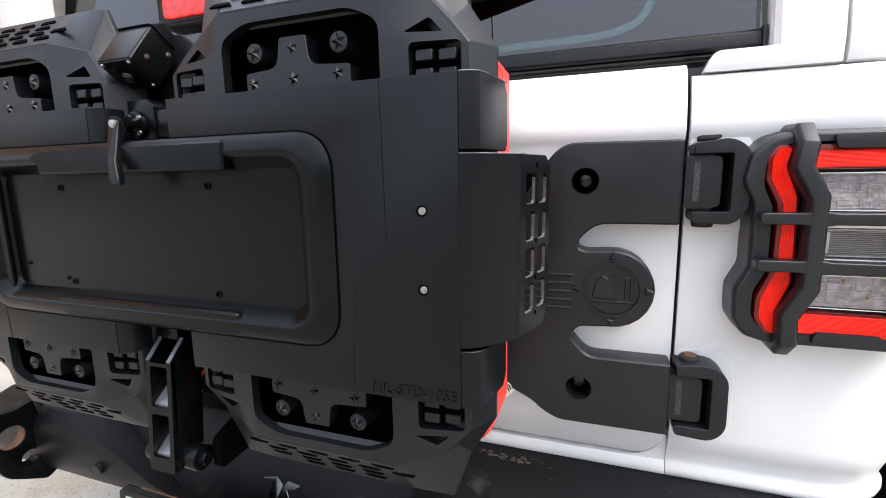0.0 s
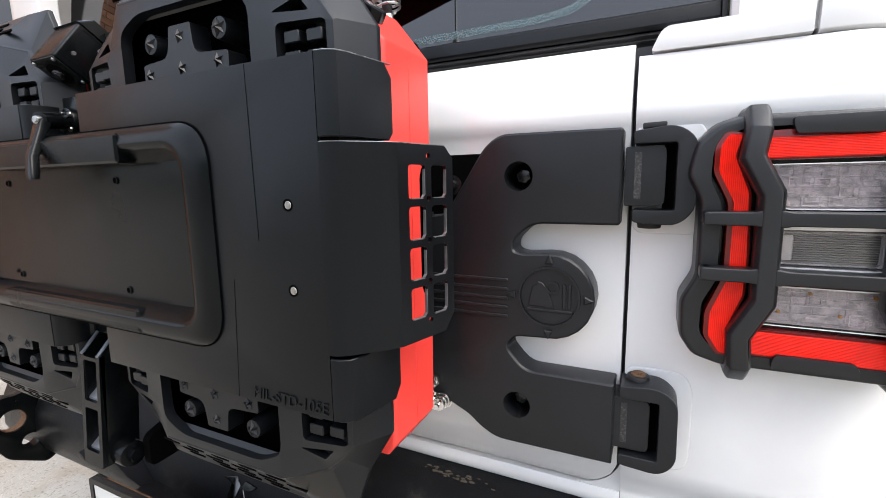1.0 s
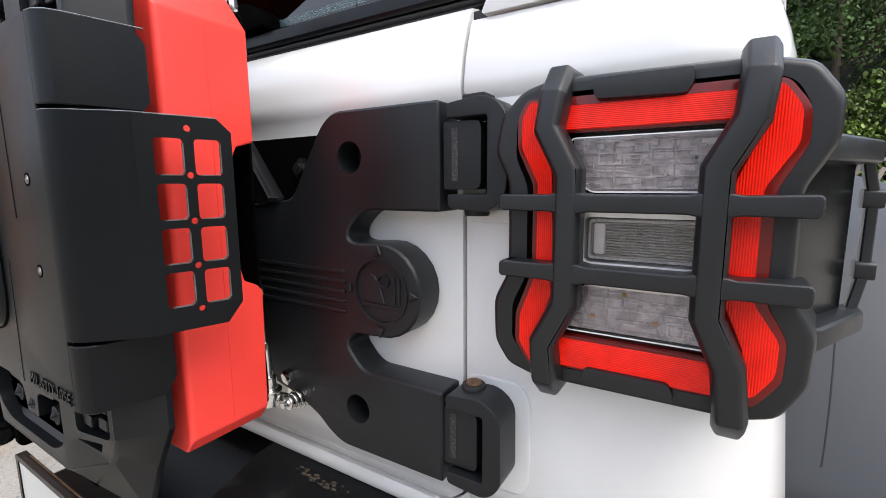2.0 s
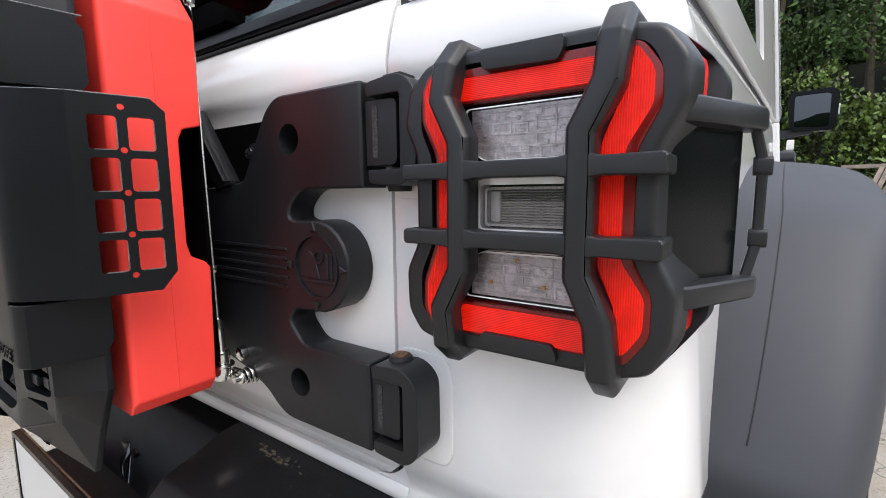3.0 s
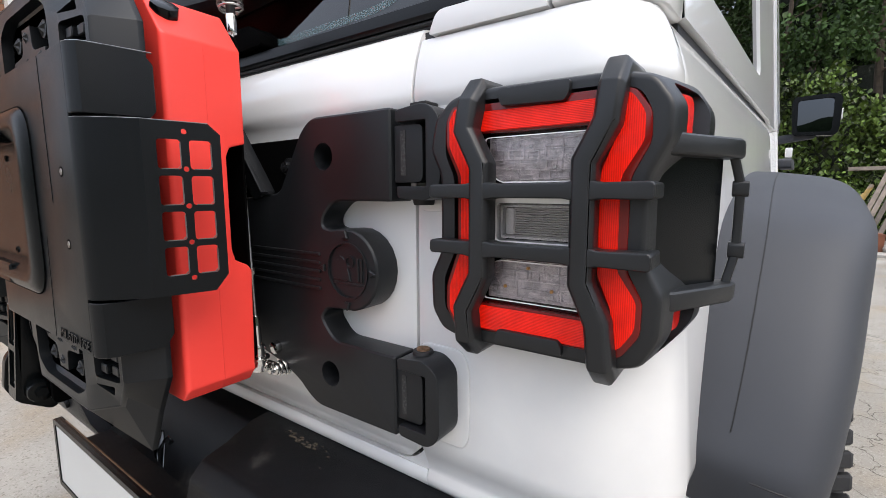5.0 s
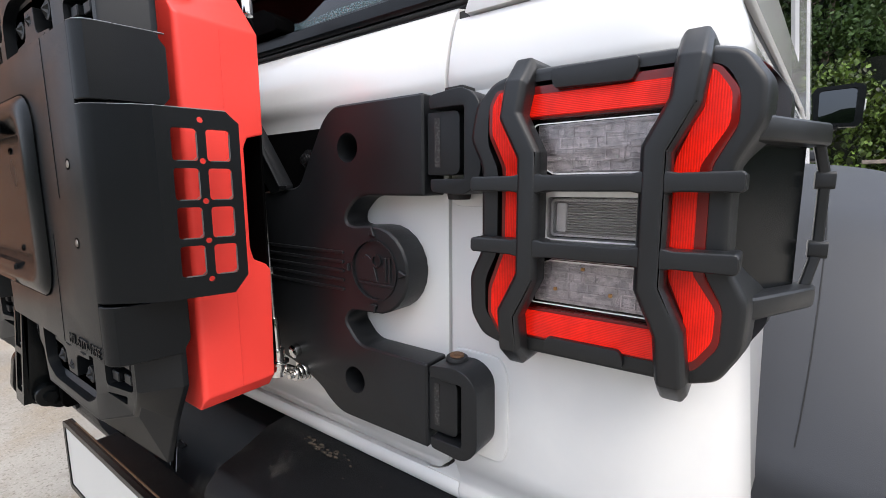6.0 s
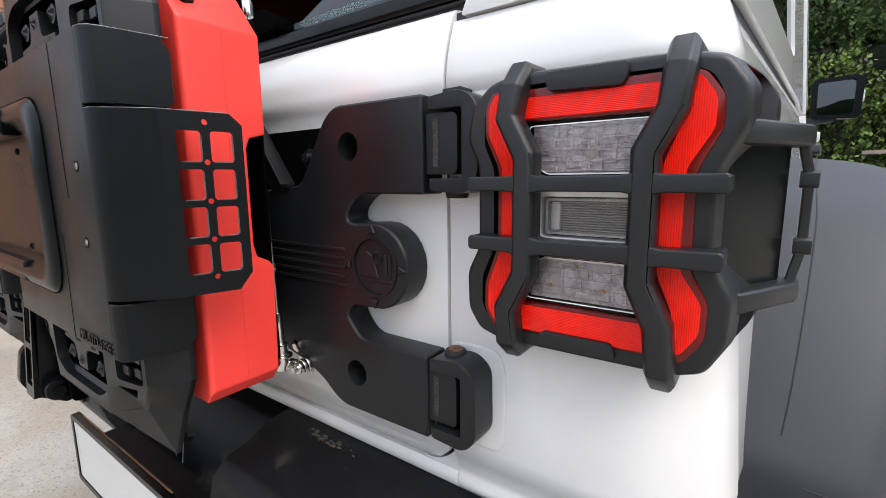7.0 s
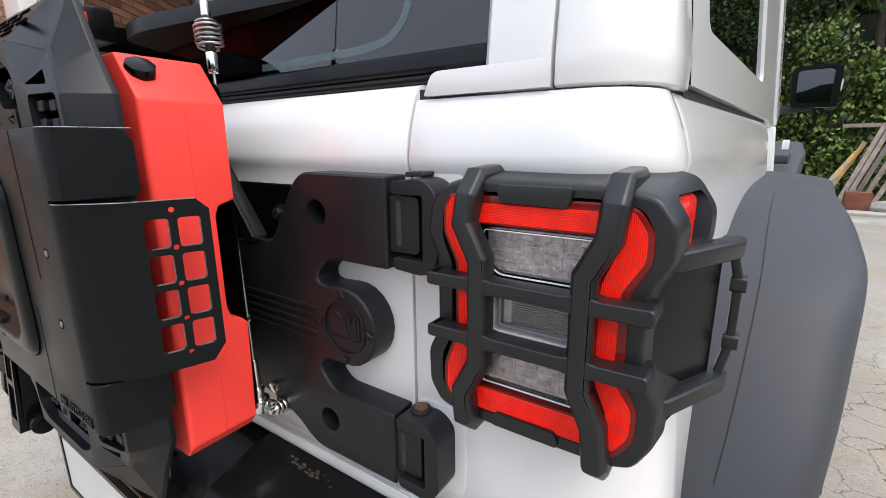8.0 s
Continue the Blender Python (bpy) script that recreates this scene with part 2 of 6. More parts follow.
def part(name, bm, material, parent=None, label="", angle=32):
    """One mesh object under a thing or a part. Meshes are written in world places."""
    ob = new(name, finish(bm, name, material, angle))
    if parent:
        ob.parent = parent
        if parent.type == "EMPTY":
            ob.matrix_parent_inverse = Matrix.Translation(-Vector(parent.location))
    return tagged(ob, label)


def solo(name, bm, material, label, category, kind="", group="", angle=32):
    return tagged(new(name, finish(bm, name, material, angle)), label, category, group, kind)


def join(*bms):
    out = bmesh.new()
    for b in bms:
        me = bpy.data.meshes.new("tmp")
        b.to_mesh(me)
        b.free()
        out.from_mesh(me)
        bpy.data.meshes.remove(me)
    return out


def place(axis, u, v, w):
    return {"x": (w, u, v), "y": (u, w, v), "z": (u, v, w)}[axis]


def rounded(pts, r, n=4):
    """The polygon with its corners rounded; r one radius or one for each corner."""
    out, k = [], len(pts)
    for i, p in enumerate(pts):
        ri = r[i] if hasattr(r, "__len__") else r
        a, b, c = Vector(pts[i - 1]), Vector(p), Vector(pts[(i + 1) % k])
        da, dc = (a - b), (c - b)
        q = min(ri, da.length * 0.48, dc.length * 0.48)
        if q < 1e-5:
            out.append(tuple(b))
            continue
        s, e = b + da.normalized() * q, b + dc.normalized() * q
        for j in range(n + 1):
            t = j / n
            out.append(tuple(s * (1 - t) ** 2 + b * 2 * t * (1 - t) + e * t * t))
    return out


def rect(x0, x1, z0, z1, r=0.0, n=4):
    p = [(x0, z0), (x1, z0), (x1, z1), (x0, z1)]
    return rounded(p, r, n) if r else p


def circle(cx, cz, r, n=20):
    return [(cx + r * math.cos(2 * math.pi * i / n), cz + r * math.sin(2 * math.pi * i / n)) for i in range(n)]


def soften(bm, width, seg=2, least=28):
    if width <= 0:
        return bm
    edges = [e for e in bm.edges if len(e.link_faces) == 2 and e.calc_face_angle(0) > radians(least)]
    bmesh.ops.bevel(bm, geom=edges, offset=width, segments=seg, profile=0.6, affect="EDGES", clamp_overlap=True)
    return bm


def slab(pts, axis, a, b, holes=(), bev=0.0, seg=2, least=28):
    """A polygon in the plane across the axis, drawn out from a to b, with holes."""
    bm = bmesh.new()
    if holes:
        edges = []
        for loop in (pts, *holes):
            vs = [bm.verts.new(place(axis, u, v, a)) for u, v in loop]
            edges += [bm.edges.new((vs[i - 1], vs[i])) for i in range(len(vs))]
        bmesh.ops.triangle_fill(bm, use_beauty=True, use_dissolve=False, edges=edges)
    else:
        bm.faces.new([bm.verts.new(place(axis, u, v, a)) for u, v in pts])
    got = bmesh.ops.extrude_face_region(bm, geom=bm.faces[:])
    vec = Vector(place(axis, 0, 0, b - a))
    bmesh.ops.translate(bm, vec=vec, verts=[g for g in got["geom"] if isinstance(g, bmesh.types.BMVert)])
    bmesh.ops.recalc_face_normals(bm, faces=bm.faces)
    return soften(bm, bev, seg, least)


def block(x0, x1, y0, y1, z0, z1, bev=0.003, seg=2):
    return slab(rect(x0, x1, z0, z1), "y", y0, y1, bev=bev, seg=seg)


def loft(rings, cap=True, closed=True):
    bm = bmesh.new()
    rows = [[bm.verts.new(p) for p in ring] for ring in rings]
    k = len(rows[0])
    for r0, r1 in zip(rows, rows[1:]):
        for i in range(k if closed else k - 1):
            j = (i + 1) % k
            bm.faces.new((r0[i], r0[j], r1[j], r1[i]))
    if cap and closed:
        bm.faces.new(rows[0])
        bm.faces.new(list(reversed(rows[-1])))
    bmesh.ops.recalc_face_normals(bm, faces=bm.faces)
    return bm


def rod(p, q, r0, r1=None, n=16, bev=0.0):
    p, q = Vector(p), Vector(q)
    r1 = r0 if r1 is None else r1
    w = (q - p).normalized()
    u = w.orthogonal().normalized()
    v = w.cross(u)
    ring = lambda c, r: [c + (u * math.cos(2 * math.pi * i / n) + v * math.sin(2 * math.pi * i / n)) * r for i in range(n)]
    return soften(loft([ring(p, r0), ring(q, r1)]), bev, 2, 40)


def bar(path, w, h, up, r=0.003):
    """A bar of rounded section w x h along a line; up: the direction of h."""
    path = [Vector(p) for p in path]
    up = Vector(up)
    sec = rounded([(-w / 2, -h / 2), (w / 2, -h / 2), (w / 2, h / 2), (-w / 2, h / 2)], r, 3)
    rings = []
    for i, p in enumerate(path):
        t0 = (p - path[i - 1]).normalized() if i else None
        t1 = (path[i + 1] - p).normalized() if i < len(path) - 1 else None
        t = ((t0 or t1) + (t1 or t0)).normalized()
        grow = 1 / max(0.6, t.dot(t1 or t0))
        side = t.cross(up).normalized()
        u = side.cross(t).normalized()
        rings.append([p + side * (a * grow) + u * b for a, b in sec])
    return loft(rings)


def pipe(path, r, n=10):
    path = [Vector(p) for p in path]
    rings, u = [], None
    for i, p in enumerate(path):
        t = (path[min(i + 1, len(path) - 1)] - path[max(i - 1, 0)]).normalized()
        u = t.orthogonal().normalized() if u is None else (u - t * u.dot(t)).normalized()
        v = t.cross(u)
        rings.append([p + (u * math.cos(2 * math.pi * k / n) + v * math.sin(2 * math.pi * k / n)) * r for k in range(n)])
    return loft(rings)


def sheet(line, z0, z1, thick):
    """A bent sheet: a line in x, y drawn up from z0 to z1, thick towards its left."""
    line = [Vector(p) for p in line]
    back = []
    for i, p in enumerate(line):
        t = (line[min(i + 1, len(line) - 1)] - line[max(i - 1, 0)]).normalized()
        back.append(p + Vector((-t.y, t.x)) * thick)
    return slab([tuple(p) for p in line] + [tuple(p) for p in reversed(back)], "z", z0, z1, bev=0.0008, seg=1, least=50)


def inset(pts, d):
    """The outline moved inwards by d (towards its inside, whichever way it runs)."""
    P = [Vector(p) for p in pts]
    area = sum(a.x * b.y - b.x * a.y for a, b in zip(P, P[1:] + P[:1]))
    k = d if area > 0 else -d
    out = []
    for i, p in enumerate(P):
        e0, e1 = (p - P[i - 1]), (P[(i + 1) % len(P)] - p)
        n = Vector((0.0, 0.0))
        for e in (e0, e1):
            if e.length > 1e-7:
                n += Vector((-e.y, e.x)).normalized()
        n = n.normalized() if n.length > 1e-6 else Vector((0.0, 0.0))
        out.append(tuple(p + n * k))
    return out


def moved(bm, m):
    bmesh.ops.transform(bm, matrix=m, verts=bm.verts)
    return bm


def carve(ob, cutter):
    """Takes the cutter's volume out of the object's mesh."""
    me = bpy.data.meshes.new("cutter")
    bmesh.ops.recalc_face_normals(cutter, faces=cutter.faces)
    cutter.to_mesh(me)
    cutter.free()
    tool = bpy.data.objects.new("cutter", me)
    scene.collection.objects.link(tool)
    mod = ob.modifiers.new("carve", "BOOLEAN")
    mod.operation, mod.object, mod.solver = "DIFFERENCE", tool, "EXACT"
    bpy.context.view_layer.update()
    done = bpy.data.meshes.new_from_object(ob.evaluated_get(bpy.context.evaluated_depsgraph_get()))
    ob.modifiers.clear()
    ob.data = done
    bpy.data.objects.remove(tool)
    for p in done.polygons:
        p.use_smooth = True
    done.set_sharp_from_angle(angle=radians(35))


def cut(bm, co, no):
    """Cuts away what lies beyond the plane and closes the cut."""
    got = bmesh.ops.bisect_plane(bm, geom=bm.verts[:] + bm.edges[:] + bm.faces[:], plane_co=co, plane_no=no, clear_outer=True)
    es = [g for g in got["geom_cut"] if isinstance(g, bmesh.types.BMEdge)]
    bmesh.ops.edgeloop_fill(bm, edges=es)
    return bm

# ---- ground and distance ----
def ground():
    """One sheet to the horizon, finer near the vehicle, with a slight unevenness."""
    steps = [-900, -200, -60, -25, -14] + [-10 + i * 0.5 for i in range(61)] + [24, 30, 45, 80, 200, 900]
    bm = bmesh.new()
    grid = []
    for y in steps:
        row = []
        for x in steps:
            h = 0.012 * noise.noise(Vector((x * 0.6, y * 0.6, 0))) if abs(x) < 26 and abs(y) < 26 else 0
            row.append(bm.verts.new((x, y, h)))
        grid.append(row)
    for a, b in zip(grid, grid[1:]):
        for i in range(len(a) - 1):
            bm.faces.new((a[i], a[i + 1], b[i + 1], b[i]))
    solo("ground", bm, M["ground"], "pale cracked concrete yard with worn patches", "ground", "structure")


ground()


def hills():
    """Low wooded hills that ring the yard; unseen sides shape light and reflections."""
    bm = bmesh.new()
    rows = []
    for i in range(97):
        a = 2 * math.pi * i / 96
        # unseen sides come nearer to block low light
        near = min(0.7, 0.45 * max(0.0, math.cos(a + 0.35)) ** 1.3 + 0.5 * max(0.0, -math.sin(a)))
        # heights behind lowered so the rear glass mirrors sky
        low = 1 - 0.6 * max(0.0, min(1.0, -2.0 * math.sin(a))) * (1 - max(0.0, math.cos(a + 0.35)))
        k = noise.noise(Vector((3 * math.cos(a), 3 * math.sin(a), 1))) + 0.5 * noise.noise(Vector((9 * math.cos(a), 9 * math.sin(a), 4)))
        row = []
        for r0, h in ((90, -0.5), (100, 7.0), (112, 13.5), (124, 17.5), (140, 18.0)):
            r = r0 - near * (86 + (r0 - 90) * 0.35)
            row.append(bm.verts.new((r * math.cos(a), r * math.sin(a), h * low * (1 - 0.25 * near) * (1 + 0.28 * k) + 0.5 * noise.noise(Vector((a * 30, r, 0))))))
        rows.append(row)
    for p, q in zip(rows, rows[1:]):
        for j in range(4):
            bm.faces.new((p[j], q[j], q[j + 1], p[j + 1]))
    solo("backdrop", bm, M["hill"], "dark wooded hills round the yard, added on unseen sides", "hills", "structure")


hills()


# ---- the vehicle ----
car = thing("off_road_vehicle", (-0.55, 2.2, 0), "white boxy off-road vehicle with grey wheel arches, parked", "car")
SEAT = [(-0.020, 0.690), (-0.015, 0.693), (-0.0125, 0.699), (-0.0125, 0.706), (-0.0165, 0.7145), (-0.0175, 0.721), (-0.008, 0.744), (-0.0025, 0.757), (0.0, 0.772), (0.0, 0.90), (0.0, 1.165), (0.0, 1.180), (0.003, 1.189),
        (0.0065, 1.197), (0.0065, 1.208), (0.003, 1.228), (-0.002, 1.246), (-0.008, 1.262), (-0.015, 1.276), (-0.022, 1.284), (-0.034, 1.287)]
WALL = 0.682


def side_x(y, z):
    return 0.372 + 0.1 * (min(y, 2.2) - 0.82) - 0.08 * (z - 1.2)


def panel_loft(path, prof, thick=0.014):
    """A body panel: a section of (outward, z) drawn along a line of (x, y, nx, ny, inset, lean[, height of the belt])."""
    rings = []
    for x, y, nx, ny, inset, lean, *belt in path:
        ring = []
        swell = lambda d: d * belt[0] if belt and d > 0 else d
        for d, z in prof:
            d = swell(d)
            ring.append((x + nx * (d - inset) - lean * 0.08 * (z - 1.2), y + ny * (d - inset), z))
        for d, z in reversed(prof):
            d = swell(d)
            ring.append((x + nx * (d - inset - thick) - lean * 0.08 * (z - 1.2), y + ny * (d - inset - thick), z))
        rings.append(ring)
    return loft(rings)


def corner_path(x0, ycut=None, y_base=WALL, r=0.085, xc=0.285):
    out = [(x0, y_base, 0, -1, 0, 0)]
    x = x0 + 0.05
    while x < xc - 0.01:
        out.append((x, y_base, 0, -1, 0, 0))
        x += 0.05
    for i in range(11):
        a = math.radians(90 * i / 10)
        out.append((xc + r * math.sin(a), y_base + r * (1 - math.cos(a)), math.sin(a), -math.cos(a), 0, i / 10))
    return out


def tailgate():
    prof = [(WALL - d, z) for d, z in SEAT if z > 0.7185]
    poly = [(WALL + 0.026, 0.7165)] + prof + [(WALL + 0.05, 1.287), (WALL + 0.05, 0.7185)]
    bm = slab(poly, "x", -1.075, 0.1005)
    for k in (20, 45, 70):
        a = math.radians(k)
        c = Vector((0.1005 - 0.055, 0, 0.7185 + 0.055))
        n = Vector((math.sin(a), 0, -math.cos(a)))
        cut(bm, c + n * 0.0555, n)
    soften(bm, 0.004, 2, 50)
    gate = part("tailgate", bm, M["white"], car, "white painted tailgate with a raised belt", angle=40)
    return gate


gate = tailgate()

sill = slab([(WALL + 0.020, 0.690), (WALL + 0.015, 0.693), (WALL + 0.0125, 0.699), (WALL + 0.0125, 0.706), (WALL + 0.0165, 0.7145), (WALL + 0.06, 0.7145), (WALL + 0.06, 0.690)], "x", -1.08, 0.1043, bev=0.001)
part("tailgate_sill", sill, M["white"], car)
arc = [(0.1045 - 0.055 + 0.0575 * math.sin(math.radians(k)), 0.7735 - 0.0575 * math.cos(math.radians(k))) for k in range(0, 91, 10)]
part("tailgate_surround", slab([(0.0495, 0.7135)] + arc + [(0.1047, 0.7735), (0.1047, 0.7135)], "y", WALL + 0.019, WALL + 0.03), M["white"], car)
part("tailgate_gap", slab([(WALL + 0.022, 0.70), (WALL + 0.022, 1.28), (WALL + 0.06, 1.28), (WALL + 0.06, 0.70)], "x", 0.085, 0.122), M["seal"], car, "dark seal in the gap")


def corner_panel():
    path = corner_path(0.1050)
    for y, inset in ((0.7705, 0), (0.7725, 0.0018), (0.7755, 0), (0.80, 0), (0.9, 0), (1.1, 0), (1.3, 0), (1.5, 0), (1.7, 0), (1.9, 0)):
        path.append((side_x(y, 1.2), y, 1, -0.1, inset, 1, max(0.0, min(1.0, (1.2 - y) / 0.4))))
    prof = [q for q in SEAT if q[1] < 1.265] + [(-0.0105, 1.2675), (-0.03, 1.268)]
    part("quarter_panel", soften(panel_loft(path, prof), 0.0025, 2, 60), M["white"], car, angle=40)
    low = slab([(1.905, 0.62), (3.35, 0.62), (3.35, 1.262), (1.905, 1.262)], "x", -0.02, 0.0, bev=0.004)
    for v in low.verts:
        v.co.x += side_x(v.co.y, v.co.z) + 0.004
    door = part("front_door", low, M["white"], car)
    h = slab(rounded([(1.93, 1.155), (2.07, 1.155), (2.07, 1.185), (1.93, 1.185)], 0.01), "x", 0.0, 0.035, bev=0.006)
    for v in h.verts:
        v.co.x += side_x(v.co.y, v.co.z)
    part("door_handle", h, M["flare"], door, "grey plastic handle")
    hg = block(0.508, 0.526, 2.055, 2.10, 1.195, 1.225, 0.003)
    part("hinge", hg, M["white"], door)


corner_panel()


# hardtop
TOP = [(-0.004, 1.2695), (0.0, 1.2715), (0.001, 1.30), (-0.005, 1.35), (-0.03, 1.55), (-0.06, 1.80)]


def hardtop():
    base = 0.6895
    part("hardtop_pillar", soften(panel_loft([(0.192, base, 0, -1, 0.006, 0), (0.198, base, 0, -1, 0, 0), (0.23, base, 0, -1, 0, 0), (0.2625, base, 0, -1, 0, 0)], TOP, 0.03), 0.003, 2, 50), M["white"], car, angle=40)
    part("hardtop_flange", slab(rounded([(0.1165, 1.2702), (0.2620, 1.2702), (0.2620, 1.296), (0.128, 1.2955)], [0.004, 0.001, 0.001, 0.01]), "y", 0.6884, 0.73, bev=0.003), M["white"], car)
    path = [(0.2665, base, 0, -1, 0, 0), (0.275, base, 0, -1, 0, 0)]
    r, xc = 0.082, 0.279
    for i in range(1, 11):
        a = math.radians(90 * i / 10)
        path.append((xc + r * math.sin(a), base + r * (1 - math.cos(a)), math.sin(a), -math.cos(a), 0, 0))
    path.append((0.3640, 0.812, 1, -0.05, 0, 0))
    part("hardtop_corner", soften(panel_loft(path, TOP, 0.02), 0.002, 2, 60), M["white"], car, angle=40)
    win = rounded([(0.905, 1.345), (1.53, 1.345), (1.515, 1.74), (0.97, 1.74), (0.895, 1.39)], 0.03)
    side = slab([(0.8225, 1.2765), (1.70, 1.2725), (1.74, 1.262), (1.895, 1.262), (1.895, 1.80), (0.8225, 1.80)], "x", -0.03, 0.0, holes=[win])
    for v in side.verts:
        v.co.x += side_x(v.co.y, v.co.z)
    qs = part("hardtop_side", side, M["white"], car, angle=30)
    gl = slab([(0.88, 1.33), (1.55, 1.33), (1.55, 1.76), (0.88, 1.76)], "x", -0.012, -0.007)
    for v in gl.verts:
        v.co.x += side_x(v.co.y, v.co.z)
    part("side_window", gl, M["glass"], qs, "dark tinted glass").visible_shadow = False
    du = slab([(1.905, 1.266), (3.35, 1.266), (3.05, 1.80), (1.905, 1.80)], "x", -0.03, -0.004, holes=[rounded([(1.99, 1.30), (3.2, 1.30), (2.95, 1.75), (1.99, 1.75)], 0.03)])
    for v in du.verts:
        v.co.x += side_x(v.co.y, v.co.z) + 0.008
    df = part("door_window_frame", du, M["white"], car)
    gl = slab([(1.98, 1.29), (3.22, 1.29), (2.96, 1.76), (1.98, 1.76)], "x", -0.024, -0.019)
    for v in gl.verts:
        v.co.x += side_x(v.co.y, v.co.z) + 0.004
    part("door_window", gl, M["glass"], df, "dark tinted glass").visible_shadow = False
    part("roof", block(-1.31, 0.33, 0.77, 3.0, 1.80, 1.84, 0.012), M["white"], car)
    # a grey strip paints the shade in the belt groove; seals show as dark joints
    s = slab([(0.83, 1.258), (1.735, 1.260), (1.735, 1.275), (0.83, 1.275)], "x", -0.035, -0.0095)
    for v in s.verts:
        v.co.x += side_x(v.co.y, v.co.z)
    part("belt_groove_shade", s, M["flare"], car)
    cs = slab([(0.806, 1.277), (0.8222, 1.277), (0.8222, 1.80), (0.806, 1.80)], "x", -0.030, -0.0010)
    for v in cs.verts:
        v.co.x += side_x(v.co.y, v.co.z)
    part("corner_seal", cs, M["dark"], car)
    part("pillar_seal", block(0.255, 0.275, 0.700, 0.709, 1.275, 1.78, 0), M["plate"], car)
    part("rear_belt_seal", block(0.11, 0.33, 0.712, 0.722, 1.262, 1.279, 0), M["seal"], car)
    # far side and front close the cabin
    part("far_side_wall", block(-1.345, -1.325, 0.78, 3.4, 0.6, 1.80, 0.008), M["white"], car)
    part("far_pillar", slab(rounded([(-1.325, 0.80), (-1.325, 0.70), (-1.165, 0.70), (-1.165, 0.74), (-1.28, 0.745), (-1.30, 0.80)], [0.002, 0.06, 0.004, 0.004, 0.03, 0.002], 6), "z", 1.272, 1.80), M["white"], car)
    part("far_quarter_panel", slab(rounded([(-1.335, 0.80), (-1.335, 0.684), (-1.08, 0.684), (-1.08, 0.72), (-1.29, 0.73), (-1.31, 0.80)], [0.002, 0.07, 0.004, 0.004, 0.03, 0.002], 6), "z", 0.69, 1.268), M["white"], car)
    part("front_bulkhead", block(-1.32, 0.45, 3.36, 3.40, 0.6, 1.30, 0.01), M["dark"], car)
    part("bonnet", block(-1.30, 0.34, 3.42, 4.9, 0.75, 1.20, 0.06, 3), M["white"], car)
    part("cabin_floor", block(-1.32, 0.33, 0.75, 3.35, 0.62, 0.66, 0.0), M["dark"], car)
    part("rear_seat_back", block(-1.25, 0.10, 1.55, 1.72, 0.7, 1.42, 0.05, 3), M["dark"], car)
    part("windscreen", slab([(3.35, 1.27), (3.36, 1.28), (3.01, 1.80), (3.0, 1.79)], "x", -1.32, 0.36), M["glass"], car).visible_shadow = False


hardtop()


def rear_window():
    tilt = lambda z: 0.732 + 0.13 * (z - 1.312)
    gl = loft([[(-1.163, tilt(z), z), (0.187, tilt(z), z), (0.187, tilt(z) + 0.006, z), (-1.163, tilt(z) + 0.006, z)] for z in (1.312, 1.80)])
    g = part("rear_window", gl, M["glass"], car, "dark tinted rear glass")
    g.visible_shadow = False
    # dotted ceramic band
    line = [(-0.62, 1.338), (-0.2, 1.338), (-0.02, 1.340), (0.022, 1.346), (0.046, 1.360), (0.058, 1.385), (0.062, 1.42), (0.066, 1.72)]
    line = [Vector(p) for p in rounded(line, 0.02, 5)[5:-5]]
    bm = bmesh.new()
    row = []
    for i, p in enumerate(line):
        t = (line[min(i + 1, len(line) - 1)] - line[max(i - 1, 0)]).normalized()
        nrm = Vector((-t.y, t.x)) * 0.0055
        row.append([bm.verts.new((q.x, tilt(q.y) - 0.0008, q.y)) for q in (p - nrm, p + nrm)])
    for a, b in zip(row, row[1:]):
        bm.faces.new((a[0], b[0], b[1], a[1]))
    band = part("dotted_band", bm, M["frit"], g, "pale dotted edge band")
    band.visible_shadow = False
    rail = slab([(0.712, 1.299), (0.708, 1.304), (0.711, 1.320), (0.720, 1.3245), (0.731, 1.324), (0.731, 1.299)], "x", -1.16, 0.184, bev=0.002)
    r = part("window_rail", rail, M["panel"], car, "black plastic rail")
    part("end_cap", block(0.1845, 0.190, 0.709, 0.731, 1.298, 1.327, 0.002), M["seal"], r)
    part("window_seal", slab([(0.718, 1.2865), (0.713, 1.289), (0.716, 1.292), (0.711, 1.2945), (0.715, 1.2985), (0.75, 1.2985), (0.75, 1.276), (0.725, 1.276)], "x", -1.16, 0.150, bev=0.001), M["seal"], car, "black rubber seal")
    part("seal_plug", block(0.138, 0.158, 0.708, 0.722, 1.287, 1.298, 0.004), M["rubber"], car)


def frit_mat():
    m = bpy.data.materials.new("dotted_ceramic")
    m.use_nodes = True
    n, l = m.node_tree.nodes, m.node_tree.links
    b = n["Principled BSDF"]
    b.inputs["Base Color"].default_value = (0.14, 0.22, 0.23, 1)
    b.inputs["Roughness"].default_value = 0.3
    co, vo, k = n.new("ShaderNodeTexCoord"), n.new("ShaderNodeTexVoronoi"), n.new("ShaderNodeMath")
    vo.inputs["Scale"].default_value, vo.inputs["Randomness"].default_value = 700, 0.0
    l.new(co.outputs["Object"], vo.inputs["Vector"])
    k.operation, k.inputs[1].default_value = "LESS_THAN", 0.42
    l.new(vo.outputs["Distance"], k.inputs[0])
    b.inputs["Alpha"].default_value = 0.4
    return m


M["frit"] = frit_mat()
rear_window()


